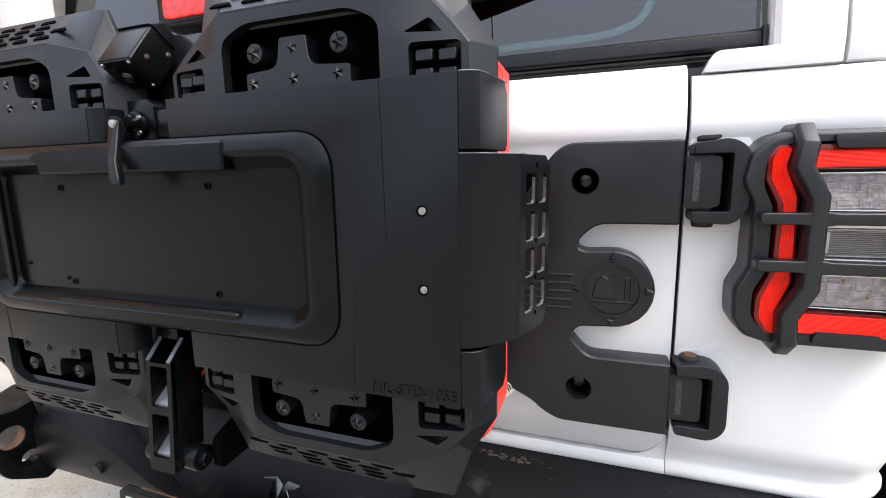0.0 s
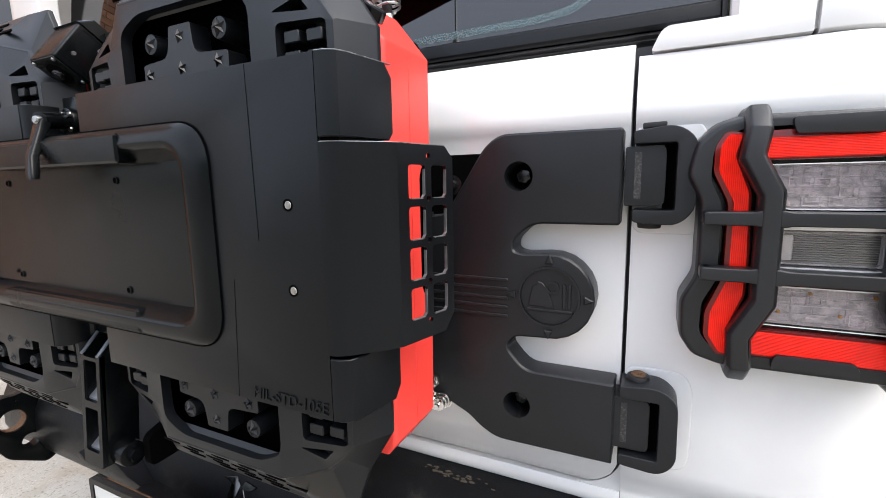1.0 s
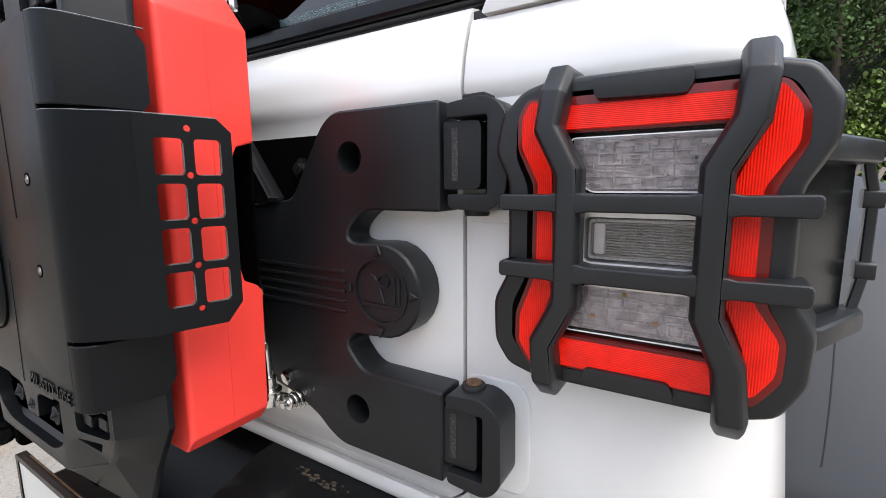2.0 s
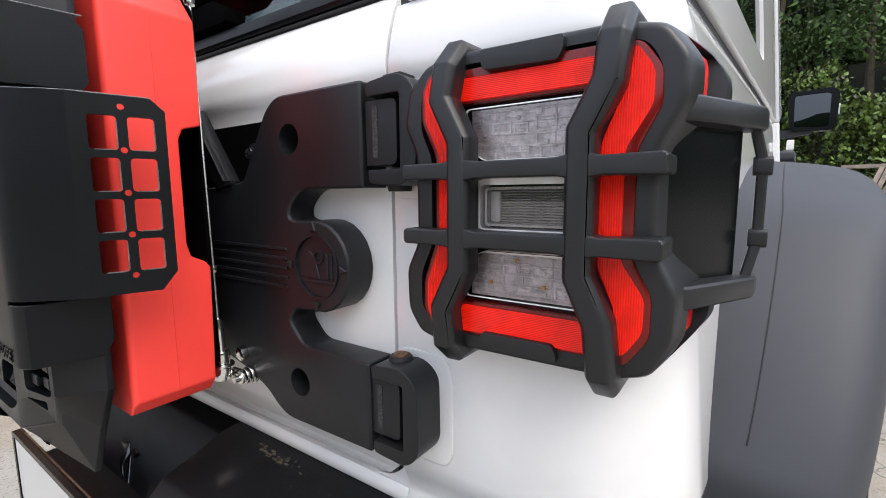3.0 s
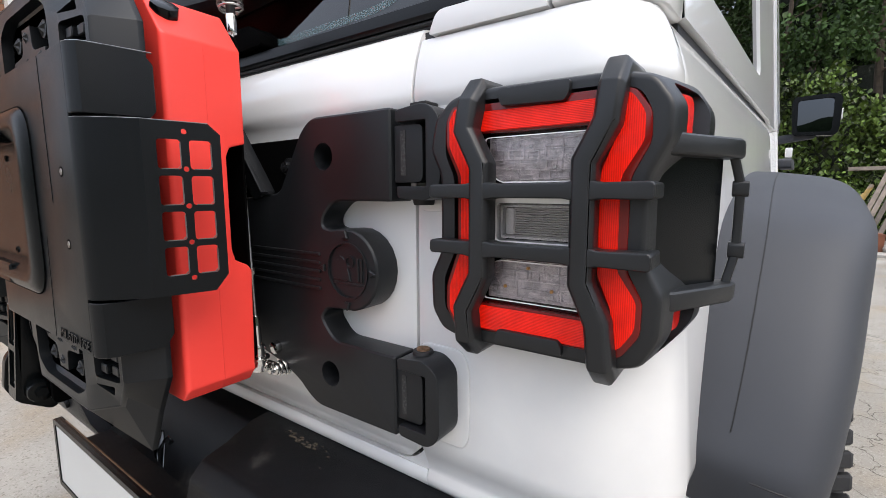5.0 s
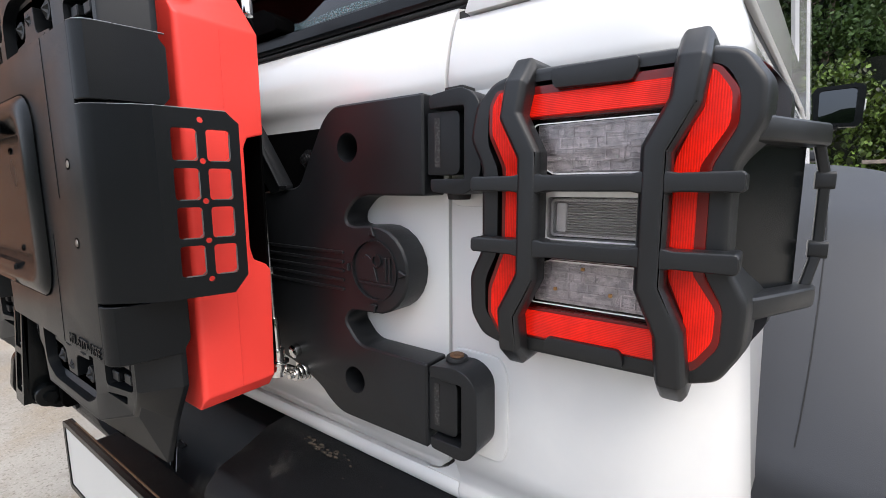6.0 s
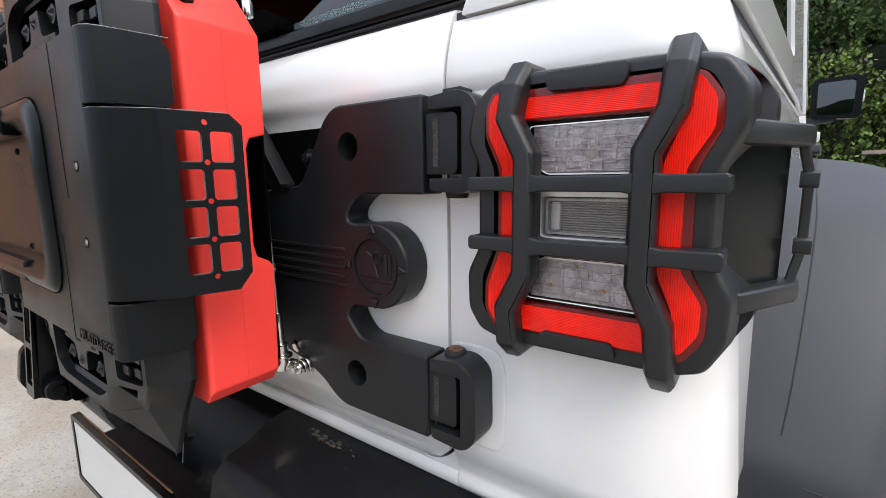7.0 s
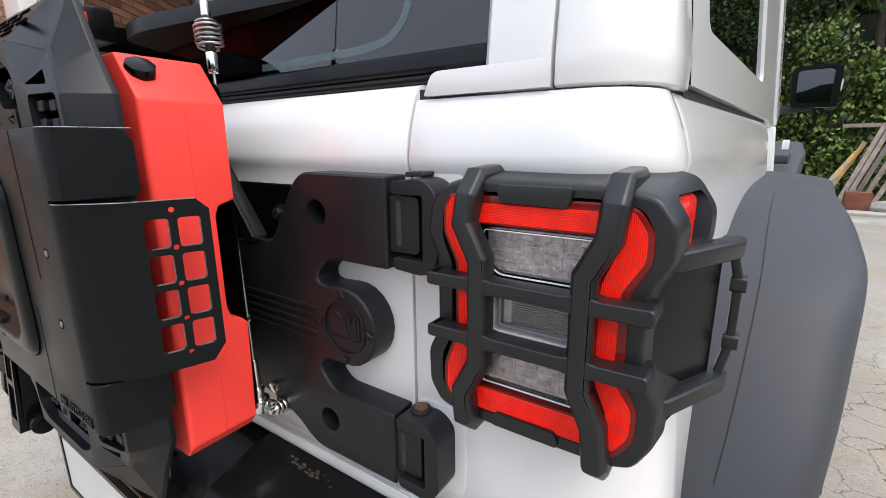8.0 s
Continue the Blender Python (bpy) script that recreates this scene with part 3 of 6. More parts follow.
def brake_lamp():
    lamp = part("high_brake_lamp", slab([(0.615, 1.402), (0.655, 1.398), (0.662, 1.404), (0.662, 1.452), (0.650, 1.458), (0.615, 1.452)], "x", -0.715, -0.545, bev=0.006), M["tray"], car, "black high brake lamp housing")
    part("lamp_foot", block(-0.69, -0.62, 0.662, 0.745, 1.405, 1.445, 0.006), M["dark"], lamp)
    wing = slab(rounded([(-0.56, 0.742), (-0.50, 0.655), (-0.42, 0.640), (-0.08, 0.735), (-0.08, 0.742)], [0.002, 0.02, 0.03, 0.002, 0.002]), "z", 1.398, 1.420, bev=0.006, seg=3)
    for v in wing.verts:
        v.co.z += 0.06 * max(0.0, v.co.x + 0.42)
    part("housing_wing", wing, M["pack"], lamp)
    part("wiper_pivot", slab(rounded([(-0.405, 1.326), (-0.232, 1.326), (-0.236, 1.346), (-0.262, 1.362), (-0.38, 1.362), (-0.402, 1.350)], 0.006), "y", 0.700, 0.745, bev=0.004), M["dark"], car)
    part("lens", slab(rounded([(-0.700, 1.409), (-0.540, 1.409), (-0.540, 1.446), (-0.700, 1.446)], 0.012), "y", 0.611, 0.620, bev=0.004), M["red_s"], lamp, "dull red lens")


brake_lamp()


def wheel_arch(off, name, label):
    """A wide flare round a wheel: drawn from the body's side outwards, rounding forwards."""
    ins = [(0.384, 0.840, 0.712), (0.393, 0.822, 0.772), (0.400, 0.835, 0.815), (0.404, 0.875, 0.885), (0.408, 0.935, 0.97), (0.410, 1.01, 1.042), (0.416, 1.13, 1.085), (0.424, 1.235, 1.112), (0.436, 1.36, 1.128), (0.45, 1.55, 1.134), (0.48, 1.95, 1.13), (0.50, 2.15, 1.02)]
    outs = [(0.538, 0.940, 0.690), (0.540, 0.945, 0.742), (0.550, 0.975, 0.785), (0.566, 1.06, 0.86), (0.580, 1.15, 0.93), (0.594, 1.25, 1.02), (0.594, 1.285, 1.050), (0.592, 1.345, 1.072), (0.592, 1.44, 1.086), (0.60, 1.6, 1.092), (0.63, 1.95, 1.10), (0.64, 2.18, 0.99)]
    def finer(row):
        # three points more between each two, on a smooth line
        P = [Vector(p) for p in row]
        out = []
        for i in range(len(P) - 1):
            p0, p1, p2, p3 = P[max(i - 1, 0)], P[i], P[i + 1], P[min(i + 2, len(P) - 1)]
            for k in range(4):
                f = k / 4
                out.append(0.5 * (2 * p1 + (p2 - p0) * f + (2 * p0 - 5 * p1 + 4 * p2 - p3) * f * f + (3 * p1 - p0 - 3 * p2 + p3) * f ** 3))
        return out + [P[-1]]

    def spot(a, b, s):
        # s runs from the body (0) to the outer edge (1)
        c = 1 - max(0.0, 1 - s ** 9.0) ** 0.42
        fall = 0.55 * s ** 1.6 + 0.45 * c
        swell = 0.010 * max(0.0, 1 - s / 0.55) ** 2
        return (a[0] - 0.02 + (b[0] - a[0] + 0.02) * s + off[0], a[1] + (b[1] - a[1]) * c + swell + off[1], a[2] + (b[2] - a[2]) * fall + off[2])

    rings = []
    for a, b in zip(finer(ins), finer(outs)):
        ring = []
        for i in range(21):
            ring.append(spot(a, b, math.sin(math.pi / 2 * i / 20) ** 0.8))
        for i in range(20, -1, -1):
            x, y, z = ring[i]
            ring.append((x - 0.012, y + 0.02, z - 0.004))
        rings.append(ring)
    bm = soften(loft(rings), 0.003, 2, 60)
    ob = part(name, bm, M["flare"], car, label, angle=40)
    # fine joint along the arch and fold near its foot
    a = [Vector(spot(p, q, 0.34)) + Vector((0.0, 0.0002, 0.0002)) for p, q in list(zip(finer(ins), finer(outs)))[8:33]]
    part("joint", pipe(a, 0.0008, 6), M["seal"], ob)
    part("fold", pipe([Vector(spot(ins[1], outs[1], 0.52 + 0.05 * i)) for i in range(10)], 0.0008, 6), M["seal"], ob)
    return ob


wheel_arch((0, 0, 0), "rear_wheel_arch", "matt grey textured plastic arch")
wheel_arch((0.17, 3.25, 0.09), "front_wheel_arch", "matt grey textured plastic arch")
part("arch_liner", slab([(0.90, 0.42), (1.0, 0.42), (1.12, 0.8), (1.3, 1.0), (1.9, 1.0), (1.9, 1.08), (1.2, 1.06), (1.0, 0.86)], "x", 0.05, 0.50), M["dark"], car)


def wheel(y, name):
    R, x0, x1 = 0.42, 0.34, 0.617
    rings = []
    prof = [(x0, 0.25), (x0, 0.36), (x0 + 0.03, 0.395), (x0 + 0.06, 0.405), (x1 - 0.06, 0.405), (x1 - 0.03, 0.395), (x1, 0.36), (x1, 0.25)]
    for i in range(48):
        a = 2 * math.pi * i / 48
        rings.append([(x, y + r * math.cos(a), R + r * math.sin(a)) for x, r in prof])
    rings.append(rings[0])
    bm = loft(rings, cap=False)
    w = part(name, bm, M["tyre"], car, "black off-road tyre with chunky tread")
    for s, off in ((0, 0.0), (1, 0.5)):
        for i in range(64):
            a = 2 * math.pi * i / 64
            xa, xb = (x0 - 0.004, (x0 + x1) / 2 - 0.01) if s == 0 else ((x0 + x1) / 2 + 0.01, x1 + 0.004)
            b = block(xa, xb, -0.0145, 0.0145, 0.39, 0.421 if i % 2 else 0.424, 0.004, 1) if i < 2 else bmesh.new()
            for v in b.verts:
                if abs(v.co.x - (x0 if s == 0 else x1)) < 0.03:
                    v.co.z -= 0.012
                v.co.y += (v.co.x - (x0 + x1) / 2) * 0.35 * (1 if s else -1)
            if i < 2:
                shapes = [] if i == 0 else shapes
                shapes.append(finish(b, "tread_block", M["tyre"]))
            lug = new("tread_block", shapes[i % 2])
            lug.parent = w
            lug.matrix_basis = Matrix.Translation((0, y, R)) @ Matrix.Rotation(a + off * 2 * math.pi / 64, 4, "X")
    part("rim", join(rod((x0 + 0.02, y, R), (x1 - 0.05, y, R), 0.255, 0.255, 32), rod((x1 - 0.06, y, R), (x1 - 0.01, y, R), 0.09, 0.07, 24)), M["gloss"], w, "dark alloy rim")


wheel(1.66, "rear_wheel")
wheel(4.62, "front_wheel")


def door_mirror():
    m = part("door_mirror", slab(rounded([(0.592, 1.418), (0.785, 1.408), (0.803, 1.435), (0.806, 1.625), (0.775, 1.646), (0.59, 1.640), (0.577, 1.61)], 0.025), "y", 3.70, 3.78, bev=0.015, seg=3), M["tray"], car, "black door mirror")
    pane = rounded([(0.612, 1.438), (0.770, 1.430), (0.772, 1.624), (0.606, 1.619)], 0.018)
    part("mirror_frame", slab(rounded([(0.592, 1.418), (0.785, 1.408), (0.803, 1.435), (0.806, 1.625), (0.775, 1.646), (0.59, 1.640), (0.577, 1.61)], 0.025), "y", 3.6905, 3.7005, holes=[pane]), M["tray"], m)
    mg, rows = bmesh.new(), []
    for i in range(13):
        z = 1.425 + 0.205 * i / 12
        rows.append([mg.verts.new((x, 3.6930 + ((x - 0.69) ** 2 + (z - 1.527) ** 2) / 3.0 + 0.03 * (z - 1.527), z)) for x in [0.60 + 0.18 * k / 12 for k in range(13)]])
    for p, q in zip(rows, rows[1:]):
        for k in range(12):
            mg.faces.new((p[k], p[k + 1], q[k + 1], q[k]))
    part("mirror_glass", mg, M["mirror"], m, "convex tinted mirror glass")
    part("arm", slab(rounded([(0.49, 1.37), (0.70, 1.40), (0.72, 1.44), (0.49, 1.42)], 0.012), "y", 3.72, 3.78, bev=0.008), M["flare"], m)
    part("indicator", block(0.806, 0.815, 3.72, 3.76, 1.50, 1.56, 0.003), M["plate"], m)


door_mirror()


# hinge cover on the tailgate
def hinge_cover():
    out = [(-0.046, 1.186), (0.0945, 1.185), (0.0945, 1.078), (-0.006, 1.078)]
    out += [(-0.028, 1.056), (-0.029, 1.0435), (-0.016, 1.0400)]
    for i in range(13):
        a = math.radians(95 - 190 * i / 12)
        out.append((0.0175 + 0.0535 * math.cos(a), 0.9885 + 0.0535 * math.sin(a)))
    out += [(-0.024, 0.9330), (-0.038, 0.918), (-0.012, 0.889), (0.096, 0.889), (0.096, 0.787), (-0.050, 0.786), (-0.072, 0.797), (-0.090, 0.812), (-0.13, 0.830), (-0.22, 0.850), (-0.22, 1.08), (-0.120, 1.088), (-0.066, 1.172)]
    r = [0.02, 0.003, 0.003, 0.02, 0.014, 0.01, 0.004] + [0] * 13 + [0.006, 0.014, 0.014, 0.003, 0.003, 0.02, 0.01, 0.01, 0.01, 0.01, 0.01, 0.012, 0.014]
    poly = rounded(out, r, 4)
    face = soften(slab(poly, "y", 0.683, 0.643, bev=0.0125, seg=1, least=50), 0.0012, 2, 30)
    cov = part("hinge_cover", face, M["cast"], gate, "black cast hinge reinforcement cover", angle=35)
    return cov


cover = hinge_cover()


def cover_details():
    # pockets with bolts, ribs, emblem
    for z in (1.135, 0.840):
        carve(cover, rod((-0.022, 0.63, z), (-0.022, 0.676, z), 0.0180, 0.0172, 40))
        part("pocket_floor", slab(circle(-0.022, z, 0.0170, 28), "y", 0.6750, 0.6765), M["dark"], gate)
        part("hex_bolt", rod((-0.022, 0.667, z), (-0.022, 0.676, z), 0.0095, 0.0100, 6, 0.001), M["gloss"], gate)
    for i in range(5):
        z = 1.006 - i * 0.0118
        part("rib", slab(rounded([(-0.20, z - 0.0022), (-0.034, z - 0.0022), (-0.034, z + 0.0022), (-0.20, z + 0.0022)], 0.002), "y", 0.6435, 0.6405, bev=0.001, seg=1), M["cast"], gate)
    carve(cover, rod((0.0175, 0.63, 0.9885), (0.0175, 0.6455, 0.9885), 0.0352, 0.0352, 48))
    ring = slab(circle(0.0175, 0.9885, 0.0375, 40), "y", 0.6435, 0.6408, holes=[circle(0.0175, 0.9885, 0.0352, 40)])
    part("emblem_ring", ring, M["cast"], gate)
    part("emblem_disc", slab(circle(0.0175, 0.9885, 0.0345, 40), "y", 0.6456, 0.6446), M["cast"], gate)
    shapes = [slab([(-0.002, 0.975), (0.030, 0.973), (0.022, 0.998), (0.016, 1.004), (0.010, 1.006), (0.008, 1.001), (0.004, 1.001)], "y", 0.6450, 0.6425, bev=0.0008, seg=1),
              slab(circle(0.028, 0.999, 0.0082, 20), "y", 0.6450, 0.6420, holes=[circle(0.028, 0.999, 0.0055, 20)]),
              slab(rect(0.040, 0.0440, 0.974, 1.004), "y", 0.6450, 0.6424, bev=0.0008, seg=1),
              slab(rect(0.0465, 0.0505, 0.974, 1.004), "y", 0.6450, 0.6424, bev=0.0008, seg=1),
              slab(rect(-0.004, 0.053, 0.968, 0.9715), "y", 0.6450, 0.6430, bev=0.0008, seg=1)]
    part("emblem_relief", moved(join(*shapes), Matrix.Translation((-0.0065, 0, 0.0015))), M["cast"], gate, "raised pictogram")
    for a in (0, 90, 180, 270):
        c, s = math.cos(math.radians(a)), math.sin(math.radians(a))
        tri = [(0.0535, 0.0), (0.0415, 0.0055), (0.0415, -0.0055)]
        pts = [(0.0175 + c * u - s * v, 0.9885 + s * u + c * v) for u, v in tri]
        part("arrow", slab(pts, "y", 0.6435, 0.6390, bev=0.0012, seg=1), M["cast"], gate)


cover_details()


def hinge(zc, top_rust):
    """zc: the middle of the hinge's leaf."""
    dx = -0.003 if top_rust else 0.0
    leaf = slab(rounded([(0.0975, zc - 0.032), (0.138, zc - 0.032), (0.138, zc + 0.032), (0.0975, zc + 0.032)], [0.002, 0.008, 0.008, 0.002]), "y", 0.6475, 0.70, bev=0.005, seg=3)
    moved(leaf, Matrix.Translation((dx, 0, 0)))
    h = part("door_hinge", leaf, M["cast"], car, "black tailgate hinge")
    outer = [(0.104, zc + 0.048), (0.147, zc + 0.053), (0.1665, zc + 0.038), (0.1675, zc - 0.036), (0.151, zc - 0.053), (0.106, zc - 0.050)]
    inner = [(0.106, zc - 0.0365), (0.1475, zc - 0.0365), (0.1475, zc + 0.0345), (0.106, zc + 0.0345)]
    poly = rounded([outer[0], outer[1], outer[2], outer[3], outer[4], outer[5], inner[0], inner[1], inner[2], inner[3]], [0.006, 0.012, 0.012, 0.012, 0.012, 0.006, 0.002, 0.003, 0.003, 0.002])
    c = slab(poly, "y", 0.640, 0.69, bev=0.0045, seg=3, least=45)
    moved(c, Matrix.Translation((dx, 0, 0)))
    part("bracket", c, M["cast"], h)
    part("pin_gap", block(0.136 + dx, 0.149 + dx, 0.662, 0.69, zc - 0.036, zc + 0.034, 0.0), M["dark"], h)
    p = (0.124 + dx, 0.668, zc + 0.050)
    if top_rust:
        part("pin_cap", join(rod(p, (p[0], p[1], p[2] + 0.005), 0.0135, 0.012, 24, 0.001)), M["rubber"], h)
        part("pin_bolt", join(rod((p[0], p[1], p[2] + 0.0045), (p[0], p[1], p[2] + 0.0075), 0.0085, 0.0078, 20, 0.0008), rod((p[0], p[1], p[2] + 0.007), (p[0], p[1], p[2] + 0.0085), 0.005, 0.0045, 6)), M["rust"], h, "rusty pivot bolt")
    else:
        part("pin_cap", slab(rounded([(0.113, zc + 0.052), (0.137, zc + 0.053), (0.137, zc + 0.058), (0.113, zc + 0.0575)], 0.002), "y", 0.657, 0.679, bev=0.002), M["rubber"], h)
    part("foot_cap", rod((0.124 + dx, 0.668, zc - 0.058), (0.124 + dx, 0.668, zc - 0.048), 0.012, 0.014, 20, 0.001), M["rubber"], h)
    part("base_pad", slab(rounded([(0.1055, zc - 0.066), (0.172, zc - 0.066), (0.1800, zc - 0.050), (0.1800, zc + 0.040), (0.170, zc + 0.060), (0.1055, zc + 0.060)], 0.014), "y", 0.6796, 0.70, bev=0.0023, seg=4), M["white"], h, "raised white seat of the hinge")
    part("label_residue", slab(rect(0.107 + dx, 0.114 + dx, zc - 0.024, zc + 0.026), "y", 0.6470, 0.648), M["residue"], h, "scuffed remains of a label")


hinge(1.132, False)
hinge(0.842, True)


# ---- tail lamp and its guard ----
def tail_lamp():
    rng = random.Random(4)
    box = rounded([(0.172, 0.938), (0.358, 0.938), (0.3665, 0.95), (0.3665, 1.17), (0.358, 1.180), (0.172, 1.180)], 0.010)
    lamp = part("tail_lamp", slab(box, "y", 0.664, 0.742, bev=0.006), M["gloss"], car, "red and clear tail lamp in a black housing")
    top = slab(rounded([(0.200, 1.1448), (0.3545, 1.1448), (0.3545, 1.1727), (0.200, 1.1727)], 0.004), "y", 0.668, 0.6345, bev=0.003)
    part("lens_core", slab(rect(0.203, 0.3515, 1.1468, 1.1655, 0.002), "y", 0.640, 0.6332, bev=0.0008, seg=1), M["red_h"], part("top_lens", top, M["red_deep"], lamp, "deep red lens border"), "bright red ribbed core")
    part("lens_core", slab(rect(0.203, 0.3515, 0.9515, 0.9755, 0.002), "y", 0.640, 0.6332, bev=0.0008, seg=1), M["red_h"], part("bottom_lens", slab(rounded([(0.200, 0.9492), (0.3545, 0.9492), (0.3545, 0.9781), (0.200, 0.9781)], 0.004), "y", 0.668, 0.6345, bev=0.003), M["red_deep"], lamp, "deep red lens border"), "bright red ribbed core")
    right_line = [(0.340, 1.1708), (0.3600, 1.1708), (0.3735, 1.1520), (0.3742, 1.1284), (0.3600, 1.1000), (0.3600, 1.0250), (0.3735, 0.9994), (0.3730, 0.9705), (0.3580, 0.9483), (0.3380, 0.9483), (0.3460, 0.9870), (0.3330, 1.0190), (0.3330, 1.1060), (0.3470, 1.1390)]
    right_core = [(0.343, 1.1670), (0.3575, 1.1675), (0.3688, 1.1510), (0.3690, 1.1290), (0.3525, 1.1010), (0.3525, 1.0240), (0.3690, 0.9985), (0.3685, 0.9745), (0.3565, 0.9560), (0.3410, 0.9560), (0.3500, 0.9880), (0.3365, 1.0200), (0.3365, 1.1050), (0.3505, 1.1400)]
    right = rounded(right_line, 0.006)
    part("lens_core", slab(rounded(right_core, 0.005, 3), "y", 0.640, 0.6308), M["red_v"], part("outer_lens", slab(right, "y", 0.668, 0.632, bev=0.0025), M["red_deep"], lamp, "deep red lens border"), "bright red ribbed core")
    left_line = [(0.208, 1.172), (0.192, 1.174), (0.1835, 1.16), (0.1835, 1.134), (0.198, 1.104), (0.198, 1.03), (0.184, 0.992), (0.184, 0.966), (0.197, 0.946), (0.21, 0.948), (0.206, 0.975), (0.2185, 1.011), (0.2195, 1.05), (0.217, 1.115), (0.2035, 1.15)]
    left_line = [(x - 0.0035, z) for x, z in left_line]
    left = rounded(left_line, 0.005)
    part("lens_core", slab(rounded([(x + 0.001, z) for x, z in inset(left_line, 0.0038)], 0.003, 2), "y", 0.640, 0.6313), M["red_v"], part("inner_lens", slab(left, "y", 0.668, 0.6325, bev=0.0025), M["red_deep"], lamp, "deep red lens border"), "bright red ribbed core")
    part("bowl", slab(rect(0.205, 0.345, 0.974, 1.147), "y", 0.6655, 0.6505), M["gloss"], lamp)
    rows = [("brake_reflector", 0.2235, 0.3353, 1.0976, 1.141), ("reversing_reflector", 0.2331, 0.3256, 1.0379, 1.0831), ("turn_reflector", 0.2235, 0.3353, 0.9829, 1.0234)]
    for name, x0, x1, z0, z1 in rows:
        if name == "reversing_reflector":
            cells = [slab(rect(x0 + 0.006, x1 - 0.006, z0 + 0.006, z1 - 0.006), "y", 0.6490, 0.6470)]
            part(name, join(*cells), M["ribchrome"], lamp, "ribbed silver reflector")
            fr = slab(rect(x0 - 0.001, x1 + 0.001, z0 - 0.001, z1 + 0.001, 0.006), "y", 0.6510, 0.6350, holes=[rect(x0 + 0.0045, x1 - 0.0045, z0 + 0.0045, z1 - 0.0045, 0.005)])
            part("inner_bezel", slab(rect(x0 + 0.0065, x1 - 0.0065, z0 + 0.0065, z1 - 0.0065, 0.004), "y", 0.6490, 0.6405, holes=[rect(x0 + 0.0085, x1 - 0.0085, z0 + 0.0085, z1 - 0.0085, 0.003)]), M["silver"], lamp)
            part("lamp_cell", slab(rect(x0 + 0.010, x0 + 0.019, z0 + 0.010, z1 - 0.010, 0.002), "y", 0.6480, 0.6440, bev=0.001, seg=1), M["silver"], lamp)
            part("reflector_frame", fr, M["silver"], lamp)
        else:
            cells = [slab(rect(x0, x1, z0, z1), "y", 0.6470, 0.6515)]
            for k in range(5):
                z = z0 + 0.003 + (z1 - z0 - 0.006) * k / 4
                cuts = sorted([x0 + 0.002, x1 - 0.002] + [rng.uniform(x0 + 0.01, x1 - 0.01) for _ in range(5)])
                for p, q in zip(cuts, cuts[1:]):
                    cells.append(block(p + 0.0008, q - 0.0008, 0.6458 - 0.0008 * rng.random(), 0.648, z - 0.0007, z + 0.0007, 0.0004, 1))
            for k in range(120):
                w, h = rng.choice(((0.016, 0.0012), (0.010, 0.0045), (0.005, 0.0050), (0.0012, 0.011), (0.007, 0.0022), (0.022, 0.0009), (0.0028, 0.0028)))
                x, z = rng.uniform(x0, x1 - w), rng.uniform(z0, z1 - h)
                cells.append(slab(rect(x, x + w, z, z + h), "y", 0.6468 - 0.0012 * rng.random() ** 2, 0.6475, bev=0.0003, seg=1))
            for k in range(6):
                w, h = rng.uniform(0.010, 0.018), rng.uniform(0.008, 0.013)
                x, z = rng.uniform(x0, x1 - w), rng.uniform(z0, z1 - h)
                cells.append(slab(rect(x, x + w, z, z + h), "y", 0.6445, 0.6475, holes=[rect(x + 0.0011, x + w - 0.0011, z + 0.0011, z + h - 0.0011)]))
            for bx in (x0 + (x1 - x0) * 0.28, x0 + (x1 - x0) * 0.66):
                cells.append(block(bx, bx + 0.0016, 0.6455, 0.649, z0 + 0.004, z1 - 0.004, 0.001, 1))
            part(name, join(*cells), M["reflector"], lamp, "faceted silver reflector")
            for k in range(4):
                x, z = x0 + 0.02 + 0.024 * k, z0 + 0.012 + 0.02 * (k % 2)
                part("led", block(x, x + 0.003, 0.6405, 0.6435, z, z + 0.003, 0.0005, 1), M["amber" if name == "turn_reflector" else "silver"], lamp)
        low, hi = (0.018, 0.0) if name == "brake_reflector" else (0.0, 0.016 if name == "turn_reflector" else 0.0)
        shape = [(x0 + low, z0), (x1 - low, z0), (x1, z0 + low * 0.7), (x1, z1 - hi * 0.7), (x1 - hi, z1), (x0 + hi, z1), (x0, z1 - hi * 0.7), (x0, z0 + low * 0.7)]
        shape = [p for k, p in enumerate(shape) if p != shape[k - 1]]
        pane = part("clear_lens", slab(rounded(shape, 0.005), "y", 0.6405, 0.6365, bev=0.001, seg=1), M["lens"], lamp, "clear plastic lens")
        pane.visible_shadow = False
        if name != "reversing_reflector":
            part("lens_rim", slab(rounded(shape, 0.005), "y", 0.6366, 0.6356, holes=[rounded(inset(shape, 0.0013), 0.004)]), M["silver"], pane, "pale moulded rim")
        for sx, sz, k in ((x0, z0, 1), (x1, z0, -1)) if name == "brake_reflector" else ((x0, z1, 1), (x1, z1, -1)) if name == "turn_reflector" else ():
            dz = 1 if sz == z0 else -1
            part("corner_mask", slab([(sx - k * 0.001, sz - dz * 0.001), (sx + k * 0.018, sz - dz * 0.001), (sx - k * 0.001, sz + dz * 0.0125)], "y", 0.6405, 0.647), M["gloss"], lamp)
